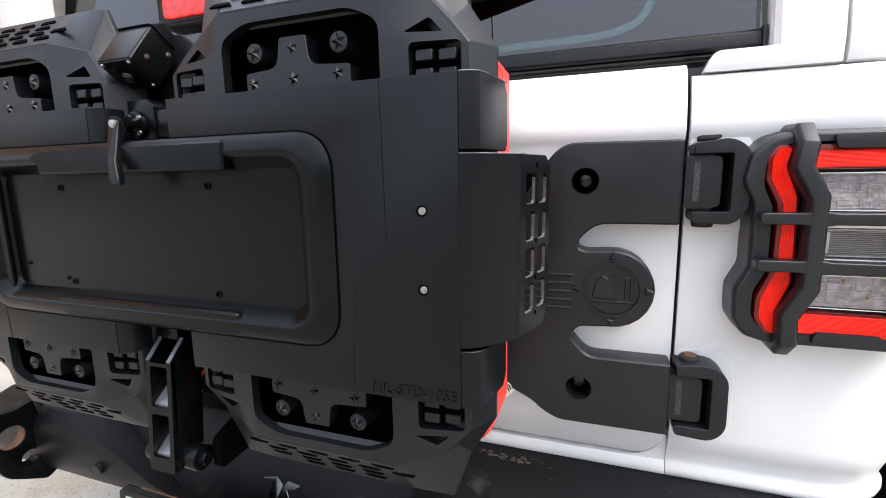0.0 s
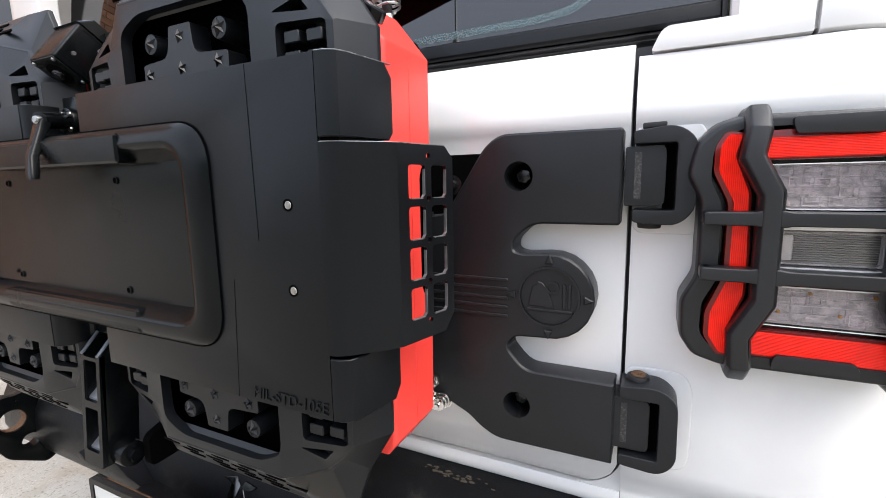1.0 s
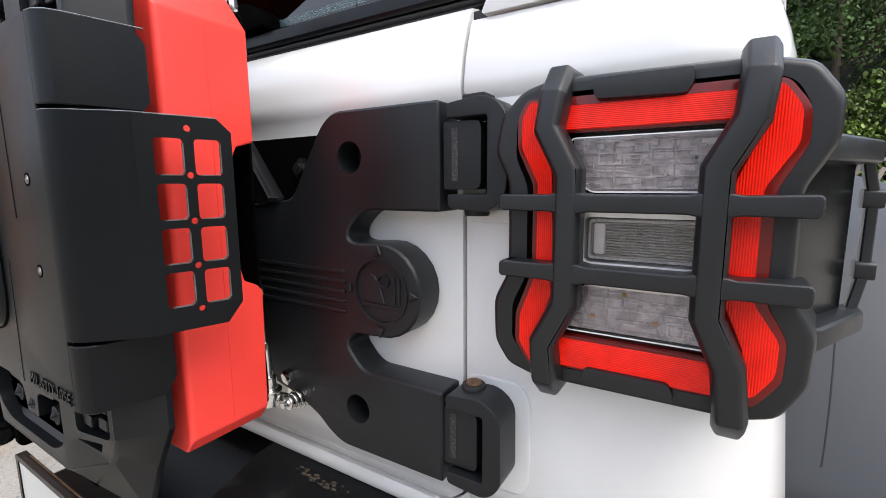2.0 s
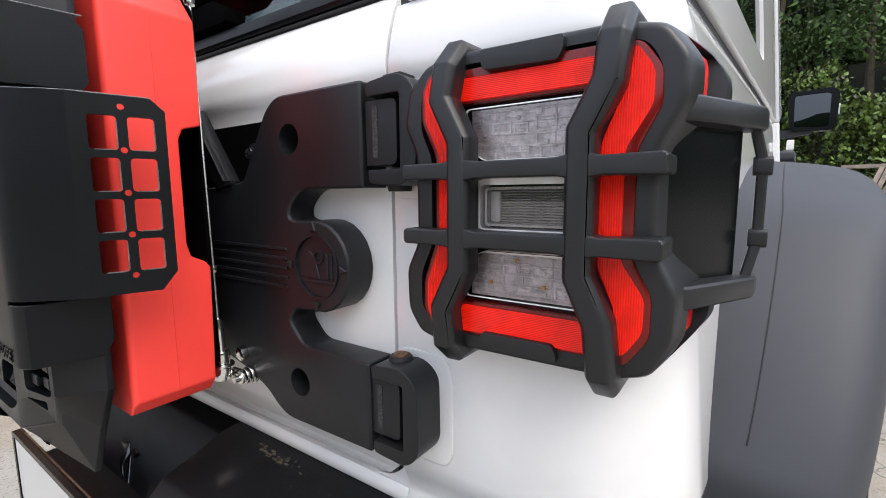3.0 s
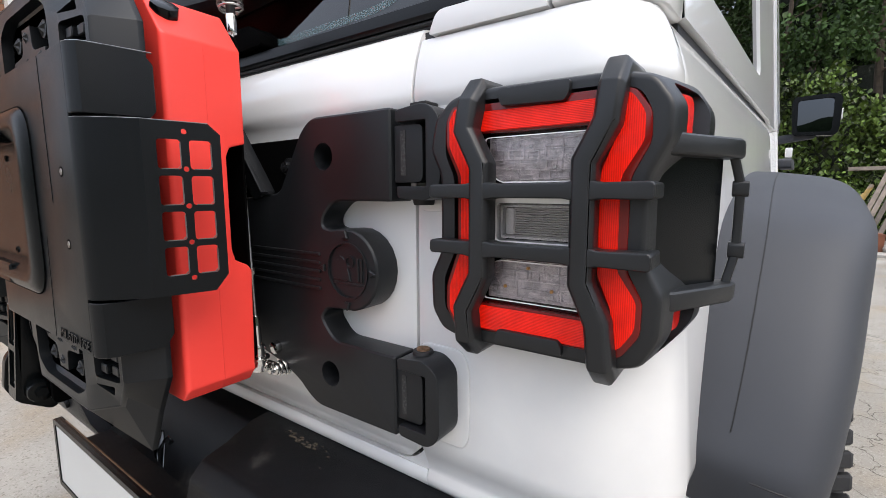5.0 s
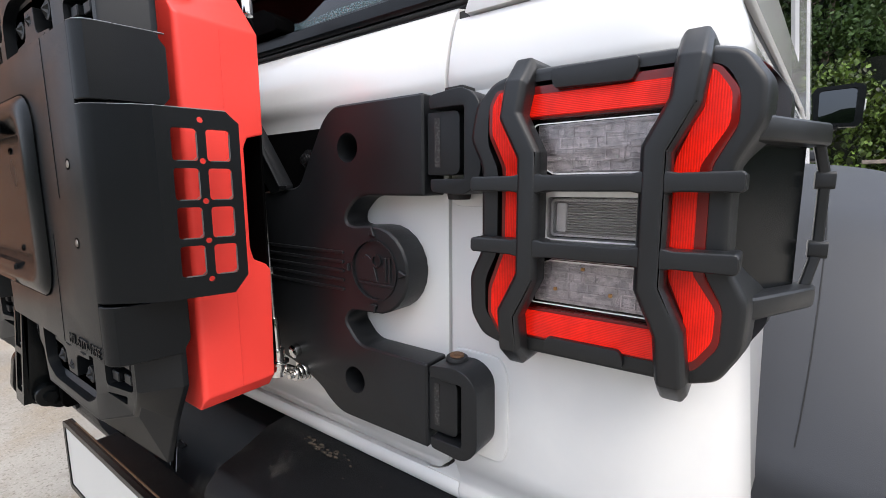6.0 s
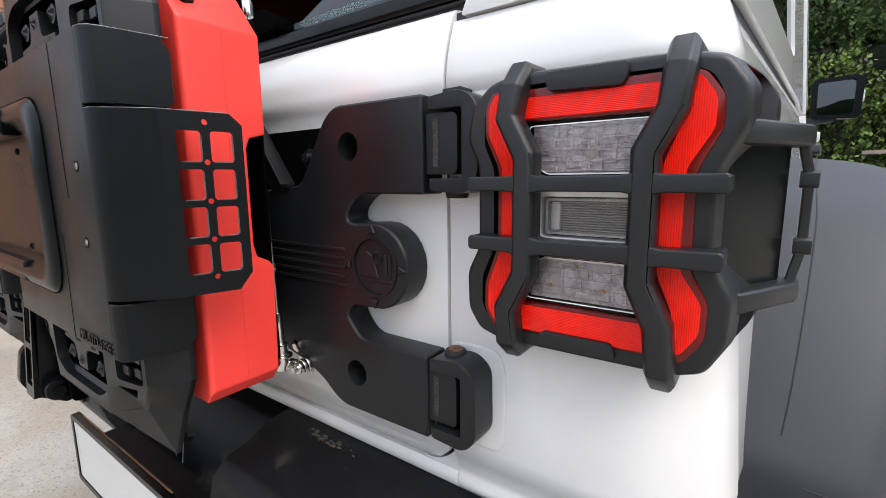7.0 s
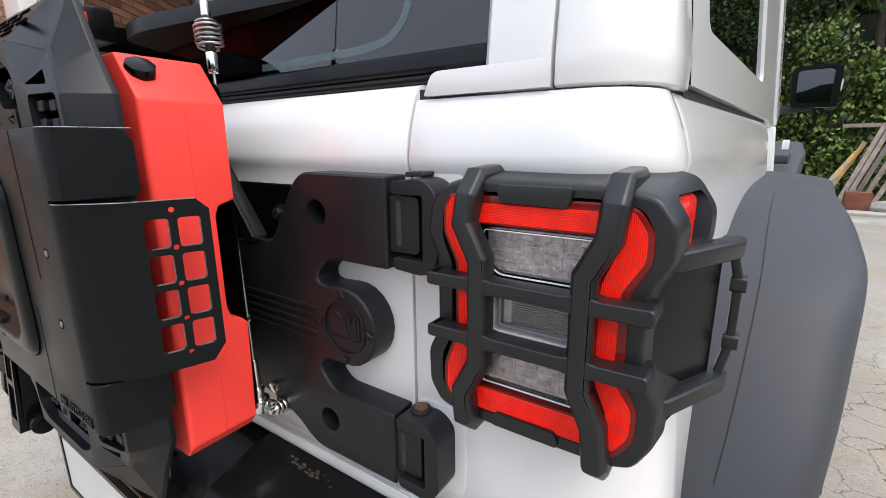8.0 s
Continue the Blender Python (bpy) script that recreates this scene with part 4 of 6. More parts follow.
    for z0, z1, n in ((1.122, 1.180, "upper"), (0.956, 1.000, "lower")):
        ref = slab(rounded([(0.664, z0), (0.728, z0), (0.730, z1 - 0.004), (0.664, z1 - 0.004)], 0.014), "x", 0.355, 0.3720, bev=0.004, seg=3)
        for v in ref.verts:
            v.co.x += 0.30 * (v.co.y - 0.664)
        back = slab(rounded([(0.664, z0 - 0.008), (0.752, z0 - 0.008), (0.752, z1 + 0.004), (0.664, z1 + 0.004)], 0.008), "x", 0.350, 0.3635)
        for v in back.verts:
            v.co.x += 0.30 * (v.co.y - 0.664)
        part("reflector_back", back, M["gloss"], lamp)
        part("side_reflector", ref, M["red_s"], lamp, "deep red side reflector")


tail_lamp()


def lamp_guard():
    g = thing("tail_lamp_guard", (0.27, 0.66, 0.93), "black textured moulded guard fitted over the tail lamp", "lamp guard")
    outer = [(0.352, 0.9345), (0.374, 0.9415), (0.3885, 0.968), (0.3900, 1.004), (0.3750, 1.034), (0.3745, 1.100), (0.3900, 1.130), (0.3905, 1.158), (0.375, 1.1800), (0.345, 1.1870),
             (0.206, 1.1890), (0.182, 1.1825), (0.163, 1.164), (0.1565, 1.132), (0.1695, 1.106), (0.1700, 1.028), (0.1565, 1.001), (0.1580, 0.962), (0.172, 0.941), (0.198, 0.9335)]
    inner = [(0.350, 0.9500), (0.3640, 0.9560), (0.3722, 0.971), (0.3725, 0.9980), (0.3600, 1.0220), (0.3595, 1.1000), (0.3740, 1.1295), (0.3735, 1.1520), (0.3640, 1.1690), (0.345, 1.1750),
             (0.204, 1.1765), (0.190, 1.1680), (0.1790, 1.1560), (0.1785, 1.1260), (0.1895, 1.1030), (0.1895, 1.0260), (0.1770, 1.0000), (0.1770, 0.9680), (0.190, 0.9520), (0.204, 0.9490)]
    line = rounded(outer, 0.007, 3)

    def ring(y, ins, flare):
        # the sides lean out and the top rises towards the body
        return [(x + flare * 0.016 * max(0.0, (x - 0.30) / 0.088), y, z + flare * 0.012 * max(0.0, (z - 1.15) / 0.04)) for x, z in inset(line, ins)]

    frame = loft([ring(0.6340, 0.0055, 0), ring(0.6355, 0.0025, 0), ring(0.6410, 0.0002, 0.0), ring(0.700, 0.0, 0.55), ring(0.752, 0.0, 1.0)])
    shell = part("frame", soften(frame, 0.0012, 2, 18), M["guard"], g, angle=28)
    carve(shell, slab(rounded(inner, 0.007, 3), "y", 0.60, 0.725))
    for a, b in ((1.124, 1.178), (0.946, 0.996)):
        carve(shell, slab(rounded([(0.664, a), (0.728, a), (0.737, b), (0.664, b)] if a > 1 else [(0.664, a), (0.720, a), (0.735, b), (0.664, b)], 0.010), "x", 0.355, 0.44))
    # the two cranked uprights, hooked over the frame's top and foot
    rx = [(0.3450, 1.1875), (0.3425, 1.145), (0.3260, 1.1135), (0.3260, 1.012), (0.3410, 0.979), (0.3445, 0.926)]
    lx = [(0.2135, 1.188), (0.2100, 1.147), (0.2275, 1.1135), (0.2275, 1.009), (0.2100, 0.974), (0.2120, 0.926)]
    for name, line in (("upright", lx), ("upright", rx)):
        top, foot = line[0], line[-1]
        path = [(top[0], 0.694, top[1] + 0.001), (top[0], 0.640, top[1] - 0.001), (top[0], 0.6245, top[1] - 0.017)] + [(x, 0.6225, z) for x, z in line[1:-1]] + [(foot[0], 0.6235, foot[1] + 0.019), (foot[0], 0.637, foot[1] + 0.007), (foot[0], 0.674, foot[1] + 0.007)]
        rings, sec = [], rounded([(-0.0108, -0.011), (0.0108, -0.011), (0.0110, 0.0045), (0.0072, 0.0105), (-0.0072, 0.0105), (-0.0110, 0.0045)], 0.0016, 2)
        P = [Vector(p) for p in path]
        for i, p in enumerate(P):
            t0 = (p - P[i - 1]).normalized() if i else (P[1] - P[0]).normalized()
            t1 = (P[i + 1] - p).normalized() if i < len(P) - 1 else t0
            t = (t0 + t1).normalized()
            side = Vector((1, 0, 0)) - t * t.x
            side.normalize()
            up = side.cross(t)
            up = up if up.dot(Vector((0, -1, 0.001)) if abs(t.z) > 0.3 else Vector((0, 0, 1 if i < 3 else -1))) > 0 else -up
            grow = 1 / max(0.7, t.dot(t1))
            rings.append([p + side * a + up * b * grow for a, b in sec])
        part(name, soften(loft(rings), 0.0012, 2, 20), M["guard"], g, angle=30)
    for z in (1.0900, 1.0350):
        # the bar thickens where it runs into the uprights
        half, web = 0.0066, 0.0080
        upper = [(0.1725, half), (0.2145, half), (0.2190, web), (0.2390, web), (0.2435, half), (0.3115, half), (0.3160, web), (0.3360, web), (0.3405, half), (0.3815, half + 0.0008)]
        rail = slab(rounded([(x, z + h) for x, h in upper] + [(x, z - h) for x, h in reversed(upper)], 0.003, 2), "y", 0.6125, 0.634, bev=0.0035, seg=3, least=40)
        part("crossbar", rail, M["guard"], g)
        for x in (0.1735, 0.3715):
            part("crossbar_end", slab(rounded([(x, z - half), (x + 0.0105, z - half), (x + 0.0105, z + half), (x, z + half)], 0.003), "y", 0.6155, 0.650, bev=0.003, seg=2), M["guard"], g)
    part("top_pad", slab(rounded([(0.2405, 1.1775), (0.2435, 1.1680), (0.3045, 1.1660), (0.3085, 1.1735), (0.3085, 1.1835), (0.2405, 1.1835)], 0.003), "y", 0.6285, 0.660, bev=0.0025), M["guard"], g)
    part("foot_pad", slab(rounded([(0.2405, 0.9405), (0.3085, 0.9405), (0.3085, 0.9480), (0.3045, 0.9550), (0.2435, 0.9550), (0.2405, 0.9480)], 0.003), "y", 0.6285, 0.660, bev=0.0025), M["guard"], g)
    # cage round the corner
    for z, dz in ((1.127, 0.0), (0.998, -0.002)):
        path = [(0.374, 0.650, z), (0.386, 0.660, z), (0.421, 0.734, z + dz), (0.4225, 0.748, z + dz)]
        part("side_bar", bar(path, 0.020, 0.018, (0, 0, 1), 0.005), M["guard"], g)
    part("side_post", bar([(0.424, 0.743, 1.122), (0.4305, 0.749, 1.095), (0.4305, 0.749, 1.032), (0.424, 0.743, 1.002)], 0.008, 0.011, (0, 1, 0), 0.003), M["guard"], g)
    for z in (1.0915, 1.0345):
        part("post_knob", slab(rounded([(0.742, z - 0.0075), (0.757, z - 0.0075), (0.757, z + 0.0075), (0.742, z + 0.0075)], 0.004), "x", 0.424, 0.4375, bev=0.004), M["guard"], g)
    part("side_panel", sheet([(0.374, 0.652), (0.383, 0.668), (0.4165, 0.736)], 1.004, 1.119, 0.004), M["tray"], g, "flat satin black side panel")


lamp_guard()


# ---- equipment on the tailgate ----
XC = -0.545


def text_mesh(body, size, extrude, m):
    cu = bpy.data.curves.new("lettering", "FONT")
    cu.body, cu.size, cu.extrude, cu.shear, cu.space_character = body, size, extrude, 0.12, 1.05
    tmp = bpy.data.objects.new("tmp", cu)
    me = bpy.data.meshes.new_from_object(tmp)
    bpy.data.objects.remove(tmp)
    bm = bmesh.new()
    bm.from_mesh(me)
    bpy.data.meshes.remove(me)
    return moved(bm, m)


def slab_line(line, z0, z1, thick, ang):
    """A bent sheet with plain square edges, whose end lies square to the heading ang."""
    line = [Vector(p) for p in line]
    back = []
    for i, p in enumerate(line):
        d = (line[min(i + 1, len(line) - 1)] - line[max(i - 1, 0)]).normalized()
        if i == len(line) - 1:
            d = Vector((math.cos(ang), math.sin(ang)))
        back.append(p + Vector((-d.y, d.x)) * thick)
    return loft([[(p.x, p.y, z0), (p.x, p.y, z1), (q.x, q.y, z1), (q.x, q.y, z0)] for p, q in zip(line, back)])


def side_panel(parent, mirror):
    """Half of the carrier's front: a plate with an upper flap, a lower flap and a slotted wing, bent back."""
    f = Matrix.Identity(4)
    if mirror:
        f = Matrix.Translation((2 * XC, 0, 0)) @ Matrix.Diagonal((-1, 1, 1, 1))
    P = lambda name, bm, m, label="": part(name, moved(bm, f), m, parent, label)
    xi = -0.478
    plate = [(xi, 1.237), (xi, 1.180), (-0.292, 1.180), (-0.274, 1.162), (-0.274, 0.990), (-0.292, 0.973), (xi, 0.973), (xi, 0.9135), (-0.128, 0.9135), (-0.128, 1.237)]
    P("front_plate", slab(plate, "y", 0.411, 0.415, bev=0.0012), M["panel"])
    edge = [(-0.128, 0.411), (-0.118, 0.4122), (-0.1095, 0.418), (-0.1055, 0.428), (-0.1005, 0.455), (-0.096, 0.480)]
    for z0, z1, name in ((1.1685, 1.237, "upper_flap"), (0.9135, 0.9735, "lower_flap")):
        bm = sheet(edge, z0, z1, 0.004)
        if name == "upper_flap":
            cut(bm, (0, 0.470, 1.237), (0, 0.8, 0.6))
            cut(bm, (0, 0.474, 1.1685), (0, 0.8, -0.6))
        else:
            cut(bm, (0, 0.471, 0.9135), (0, 0.85, -0.5))
        P(name, bm, M["panel"])
    # the bent edge between the flaps runs straight on into the wing
    wing = [(-0.128, 0.411), (-0.1195, 0.4126), (-0.1105, 0.4190), (-0.0880, 0.4420), (-0.0835, 0.4478), (-0.0800, 0.4535), (-0.07781, 0.4552), (-0.0770, 0.4580)]
    # slotted end of the wing
    u1 = 0.0720
    outl = [(0.0, 0.977), (0.058, 0.977), (u1, 0.995), (u1, 1.153), (0.060, 1.1645), (0.0, 1.1645)]
    holes = []
    for k in range(4):
        zc = 1.1300 - 0.0386 * k
        holes += [rect(0.010, 0.0325, zc - 0.0158, zc + 0.0158, 0.004), rect(0.0405, 0.0625, zc - 0.0158, zc + 0.0158, 0.004)]
    for k in range(5):
        holes.append(circle(0.0365, 1.1545 - 0.0400 * k, 0.0030, 10))
    grid = slab(outl, "y", 0, 0.004, holes=holes)
    ang = math.atan2(0.0690, 0.0200)
    moved(grid, Matrix.Translation((-0.0770, 0.4580, 0)) @ Matrix.Rotation(ang, 4, "Z"))
    bend = slab_line(wing, 0.977, 1.1645, 0.004, ang)
    both = join(bend, grid)
    bmesh.ops.remove_doubles(both, verts=both.verts, dist=0.0006)
    seam = [v for v in both.verts if abs((v.co.x + 0.0770) * math.cos(ang) + (v.co.y - 0.4580) * math.sin(ang)) < 0.0004]
    bmesh.ops.delete(both, geom=[q for q in both.faces if all(v in seam for v in q.verts)], context="FACES_ONLY")
    P("slotted_wing", both, M["panel"], "bent black plate with rows of square slots")
    place_wing = Matrix.Translation((-0.0770, 0.4580, 0)) @ Matrix.Rotation(ang, 4, "Z")
    # pale strips on lower and right slot edges paint the light caught there
    for h in holes[:8]:
        us, vs = [q[0] for q in h], [q[1] for q in h]
        u0, u1, v0, v1, e = min(us), max(us), min(vs), max(vs), 0.0008
        P("slot_edge", moved(slab([(u0 + 0.004, v0), (u1 - 0.004, v0), (u1, v0 + 0.004), (u1, v1 - 0.004), (u1 - e, v1 - 0.004), (u1 - e, v0 + 0.004), (u1 - 0.004, v0 + e), (u0 + 0.004, v0 + e)], "y", 0.0004, 0.0036), place_wing), M["worn"])
    # pale strips paint the highlight along the top edges
    P("top_edge", sheet(wing, 1.1641, 1.1652, 0.004), M["edge"])
    P("top_edge", moved(slab(rect(0.0, 0.060, 1.1641, 1.1652), "y", 0, 0.004), place_wing), M["edge"])
    P("top_edge", sheet(edge, 1.2364, 1.2374, 0.004), M["edge"])
    for z in (1.1115, 1.0335):
        P("screw", join(rod((-0.165, 0.4112, z), (-0.165, 0.4102, z), 0.0043, 0.0036, 20), rod((-0.165, 0.4101, z), (-0.165, 0.4096, z), 0.0022, 0.0022, 6)), M["steel"], "small steel screw")
        P("washer", slab(circle(-0.1655, z, 0.0056, 24), "y", 0.4108, 0.4105), M["dark"])
    crease = [bar([(-0.2065, 0.4110, 1.236), (-0.2045, 0.4110, 1.078)], 0.0009, 0.0012, (0, -1, 0), 0.0003),
              bar([(-0.2425, 0.4110, 1.038), (-0.250, 0.4110, 0.914)], 0.0009, 0.0010, (0, -1, 0), 0.0003)]
    P("crease", join(*crease), M["panel"])
    # return edge at the middle
    bend = [(xi + 0.004, 0.4115), (xi - 0.004, 0.4128), (xi - 0.011, 0.4170), (xi - 0.0155, 0.4240), (xi - 0.017, 0.450)] if mirror else [(xi + 0.004, 0.4120), (xi + 0.0005, 0.4128), (xi - 0.001, 0.4145), (xi - 0.0015, 0.450)]
    P("inner_return", sheet(bend, 0.9135, 0.973, -0.003), M["panel"])
    P("inner_return", sheet(bend, 1.180, 1.237, -0.003), M["panel"])


def carrier():
    c = thing("equipment_carrier", (XC, 0.60, 0.75), "matt black powder-coated steel equipment carrier on the tailgate", "carrier rack")
    side_panel(c, False)
    side_panel(c, True)
    # recessed plate tray over the middle
    x0, x1, z0, z1 = -0.866, -0.263, 0.9615, 1.1925

    def ringat(ins, y, r):
        return [(u, y, v) for u, v in rect(x0 + ins, x1 - ins, z0 + ins * 0.72, z1 - ins * 0.72, r, 8)]

    prof = [(0.000, 0.412, 0.046), (0.0, 0.4095, 0.046), (0.004, 0.4062, 0.044), (0.012, 0.4030, 0.041), (0.024, 0.4012, 0.037), (0.030, 0.4022, 0.034), (0.034, 0.4055, 0.032), (0.050, 0.4225, 0.018)]
    dish = loft([ringat(*p) for p in prof], cap=False)
    bmesh.ops.edgeloop_fill(dish, edges=[e for e in dish.edges if all(v.co.y > 0.4224 for v in e.verts)])
    tray = part("plate_tray", dish, M["tray"], c, "satin black recessed tray with a rounded rim", angle=40)
    part("tray_gap", slab(rect(x0 - 0.0016, x1 + 0.0016, z0 - 0.0016, z1 + 0.0016, 0.047, 8), "y", 0.4104, 0.4102, holes=[rect(x0 + 0.004, x1 - 0.004, z0 + 0.004, z1 - 0.004, 0.043, 8)]), M["dark"], tray)
    part("upper_lip", slab([(-0.716, 1.180), (-0.700, 1.164), (-0.700, 1.156), (-0.392, 1.156), (-0.392, 1.187), (-0.690, 1.187)], "y", 0.3992, 0.4215, bev=0.0025, seg=1), M["tray"], tray, angle=20)
    part("lower_lip", slab([(-0.716, 0.979), (-0.700, 0.992), (-0.394, 0.992), (-0.394, 0.965), (-0.690, 0.965)], "y", 0.4024, 0.4215, bev=0.0025, seg=1), M["tray"], tray, angle=20)
    for x, z in ((-0.44, 1.138), (-0.698, 1.138), (-0.439, 1.007), (-0.697, 1.008), (-0.79, 1.03), (-0.71, 1.012)):
        r = 0.0036 if x > -0.705 else 0.002
        # near-black disc stands in for the shaded hole
        part("mounting_hole", slab(circle(x, z, r, 14), "y", 0.4230, 0.4222), M["dark"], tray)
        part("hole_rim", slab(circle(x, z, r + 0.0009, 14), "y", 0.4230, 0.4208, holes=[circle(x, z, r, 14)]), M["tray"], tray)
    # frame between panels and tailgate, near-black for the shade there
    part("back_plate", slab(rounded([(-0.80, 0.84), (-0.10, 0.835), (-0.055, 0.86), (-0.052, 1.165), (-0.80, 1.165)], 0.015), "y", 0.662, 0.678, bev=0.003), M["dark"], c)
    # added black plate closes the gap where red can sides would show
    part("added_gap_plate", block(-0.590, -0.502, 0.4955, 0.4968, 0.86, 1.30, 0.0), M["dark"], c)
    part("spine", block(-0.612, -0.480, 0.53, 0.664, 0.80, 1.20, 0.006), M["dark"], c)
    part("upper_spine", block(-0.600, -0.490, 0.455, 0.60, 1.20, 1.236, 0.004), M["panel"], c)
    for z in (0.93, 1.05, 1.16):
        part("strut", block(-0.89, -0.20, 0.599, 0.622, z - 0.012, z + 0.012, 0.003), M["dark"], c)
    v = slab([(-0.262, 1.192), (-0.235, 1.192), (-0.156, 1.090), (-0.160, 1.082), (-0.180, 1.078), (-0.265, 1.17)], "y", 0.640, 0.664, bev=0.003)
    part("brace", v, M["cast"], c, "satin black slanted brace")
    part("brace_edge", bar([(-0.232, 0.641, 1.190), (-0.156, 0.641, 1.089), (-0.138, 0.641, 1.089)], 0.003, 0.008, (0, -1, 0), 0.001), M["cast"], c)
    for x, z in ((-0.118, 1.125), (-0.60, 1.12)):
        part("bolt", join(rod((x, 0.664, z), (x, 0.660, z), 0.014, 0.014, 24, 0.001), rod((x, 0.660, z), (x, 0.652, z), 0.0085, 0.0078, 12, 0.001), rod((x, 0.652, z), (x, 0.6512, z), 0.004, 0.004, 6)), M["gloss"], c)
    # lettering and arms
    txt = text_mesh("MIL-STD-105E", 0.0165, 0.0010, Matrix.Translation((-0.2285, 0.4105, 0.9185)) @ Matrix.Rotation(radians(90), 4, "X") @ Matrix.Diagonal((0.93, 1, 1, 1)))
    part("lettering", txt, M["panel"], c, "embossed lettering reading MIL-STD-105E")
    return c


carrier()


def star(cx, cz, r, y, depth, spin=0.2):
    """A raised five-pointed star."""
    bm = bmesh.new()
    pts = []
    for i in range(10):
        a = math.pi / 2 + math.pi * i / 5 + spin
        q = r if i % 2 == 0 else r * 0.42
        pts.append(bm.verts.new((cx + q * math.cos(a), y, cz + q * math.sin(a))))
    tip = bm.verts.new((cx, y - depth, cz))
    for i in range(10):
        bm.faces.new((pts[i - 1], pts[i], tip))
    bm.faces.new(pts)
    return bm


def storage_pack(cx, label):
    CZ = 1.072
    t = thing("storage_pack", (cx, 0.5, 0.79), label, "storage pack", "packs on the carrier")
    X = lambda u: cx + u
    limit = lambda q: min(1.0, max(0.0, q))

    def lean(u, v=0.0):
        # the sides lean back, the top and bottom corners a little more
        return 0.16 * max(0.0, abs(u) - 0.115) + 0.016 * limit((abs(v) - 0.20) / 0.04) * limit((abs(u) - 0.095) / 0.045)

    def bend(bm):
        for v in bm.verts:
            v.co.y += lean(v.co.x - cx, v.co.z - CZ)
        return bm

    def outline(quarter, low):
        """The whole outline from its upper right quarter; the bottom is longer by low."""
        up = [(u, v) for u, v in quarter]
        down = [(u, -(v + (low if v > 0.24 else 0.0))) for u, v in quarter]
        return [(-u, v) for u, v in down] + list(reversed(down)) + up + [(-u, v) for u, v in reversed(up)]

    # front frame with windows
    front = outline([(0.183, 0.195), (0.164, 0.218), (0.142, 0.241), (0.095, 0.252)], -0.003)
    holes = []
    for s in (1, -1):
        w = [(-0.096, 0.10), (0.096, 0.10), (0.096, 0.222), (0.064, 0.241 - 0.004), (-0.064, 0.241 - 0.004), (-0.096, 0.222)]
        holes.append(rounded([(X(u), CZ + s * v) for u, v in w], 0.012, 3))
        for m in (1, -1):
            holes.append(rounded([(X(m * u), CZ + s * v) for u, v in ((0.1205, 0.2080), (0.1430, 0.2225), (0.1585, 0.2065))], 0.003, 2))
            holes.append(rounded([(X(m * u), CZ + s * v) for u, v in ((0.126, 0.154), (0.176, 0.154), (0.176, 0.198), (0.126, 0.198))], 0.006, 3))
    fr = slab([(X(u), CZ + v) for u, v in front], "y", 0.424, 0.436, holes=holes, bev=0)
    part("front_frame", bend(fr), M["pack"], t)
    # tapered shell from the frame back
    back = outline([(0.202, 0.198), (0.173, 0.241), (0.152, 0.300), (0.10, 0.302)], 0.005)
    row = lambda pts, k, y: [(X(u * k), y + lean(u * k, v * k), CZ + v * k) for u, v in pts]
    hind = lambda k, y: [(X(u * k), y + (0.004 if abs(u) > 0.16 else 0.0), CZ + v * k) for u, v in back]
    rings = [row(front, 0.93, 0.437), row(front, 0.988, 0.4265), row(front, 0.990, 0.4237), row(front, 1.0, 0.4237), row(front, 1.008, 0.4262), hind(1.0, 0.468), hind(1.0, 0.474), hind(0.96, 0.474)]
    part("shell", soften(loft(rings, cap=False), 0.0012, 2, 12), M["pack"], t, angle=14)
    # near-black walls and floors carry the shade inside the pack
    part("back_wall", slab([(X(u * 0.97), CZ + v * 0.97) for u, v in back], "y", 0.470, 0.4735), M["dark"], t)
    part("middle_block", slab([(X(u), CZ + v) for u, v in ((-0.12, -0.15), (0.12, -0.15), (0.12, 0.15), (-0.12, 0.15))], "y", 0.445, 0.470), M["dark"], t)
    for s in (1, -1):
        z = lambda v: CZ + s * v
        tee = [(-0.070, 0.11), (0.060, 0.11), (0.060, 0.187), (0.012, 0.190), (0.009, 0.220), (-0.024, 0.220), (-0.029, 0.190), (-0.070, 0.187)]
        pts = rounded([(X(u), z(v)) for u, v in tee], [0.002, 0.002, 0.003, 0.01, 0.002, 0.002, 0.01, 0.003], 3)
        if s < 0:
            pts = list(reversed(pts))
        part("tee_plate", slab(pts, "y", 0.430, 0.452, bev=0.0012, seg=1), M["pack"], t)
        for u, v in ((-0.008, 0.2085), (-0.008, 0.1775), (-0.060, 0.1755), (0.046, 0.1785)):
            part("star_stud", star(X(u), z(v), 0.0085, 0.4305, 0.0045), M["pack"], t)
        for u, v in ((-0.060, 0.2085), (0.046, 0.2095)):
            part("star_bolt", join(rod((X(u), 0.471, z(v)), (X(u), 0.4335, z(v)), 0.0125, 0.0105, 20, 0.001), star(X(u), z(v), 0.0100, 0.4336, 0.005)), M["pack"], t)
        for m in (1, -1):
            for i in range(2):
                for j in range(2):
                    u, v = m * (0.1395 + i * 0.0225), 0.1865 - j * 0.0175
                    part("grip_block", slab(rounded([(X(u) - 0.0088, z(v) - 0.0055), (X(u) + 0.0088, z(v) - 0.0055), (X(u) + 0.0088, z(v) + 0.0055), (X(u) - 0.0088, z(v) + 0.0055)], 0.0015, 2), "y", 0.4265, 0.445, bev=0.001, seg=1), M["pack"], t).location.y += lean(u, v)
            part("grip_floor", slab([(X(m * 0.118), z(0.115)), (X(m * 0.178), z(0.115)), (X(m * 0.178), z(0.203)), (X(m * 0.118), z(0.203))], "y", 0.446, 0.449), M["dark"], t)
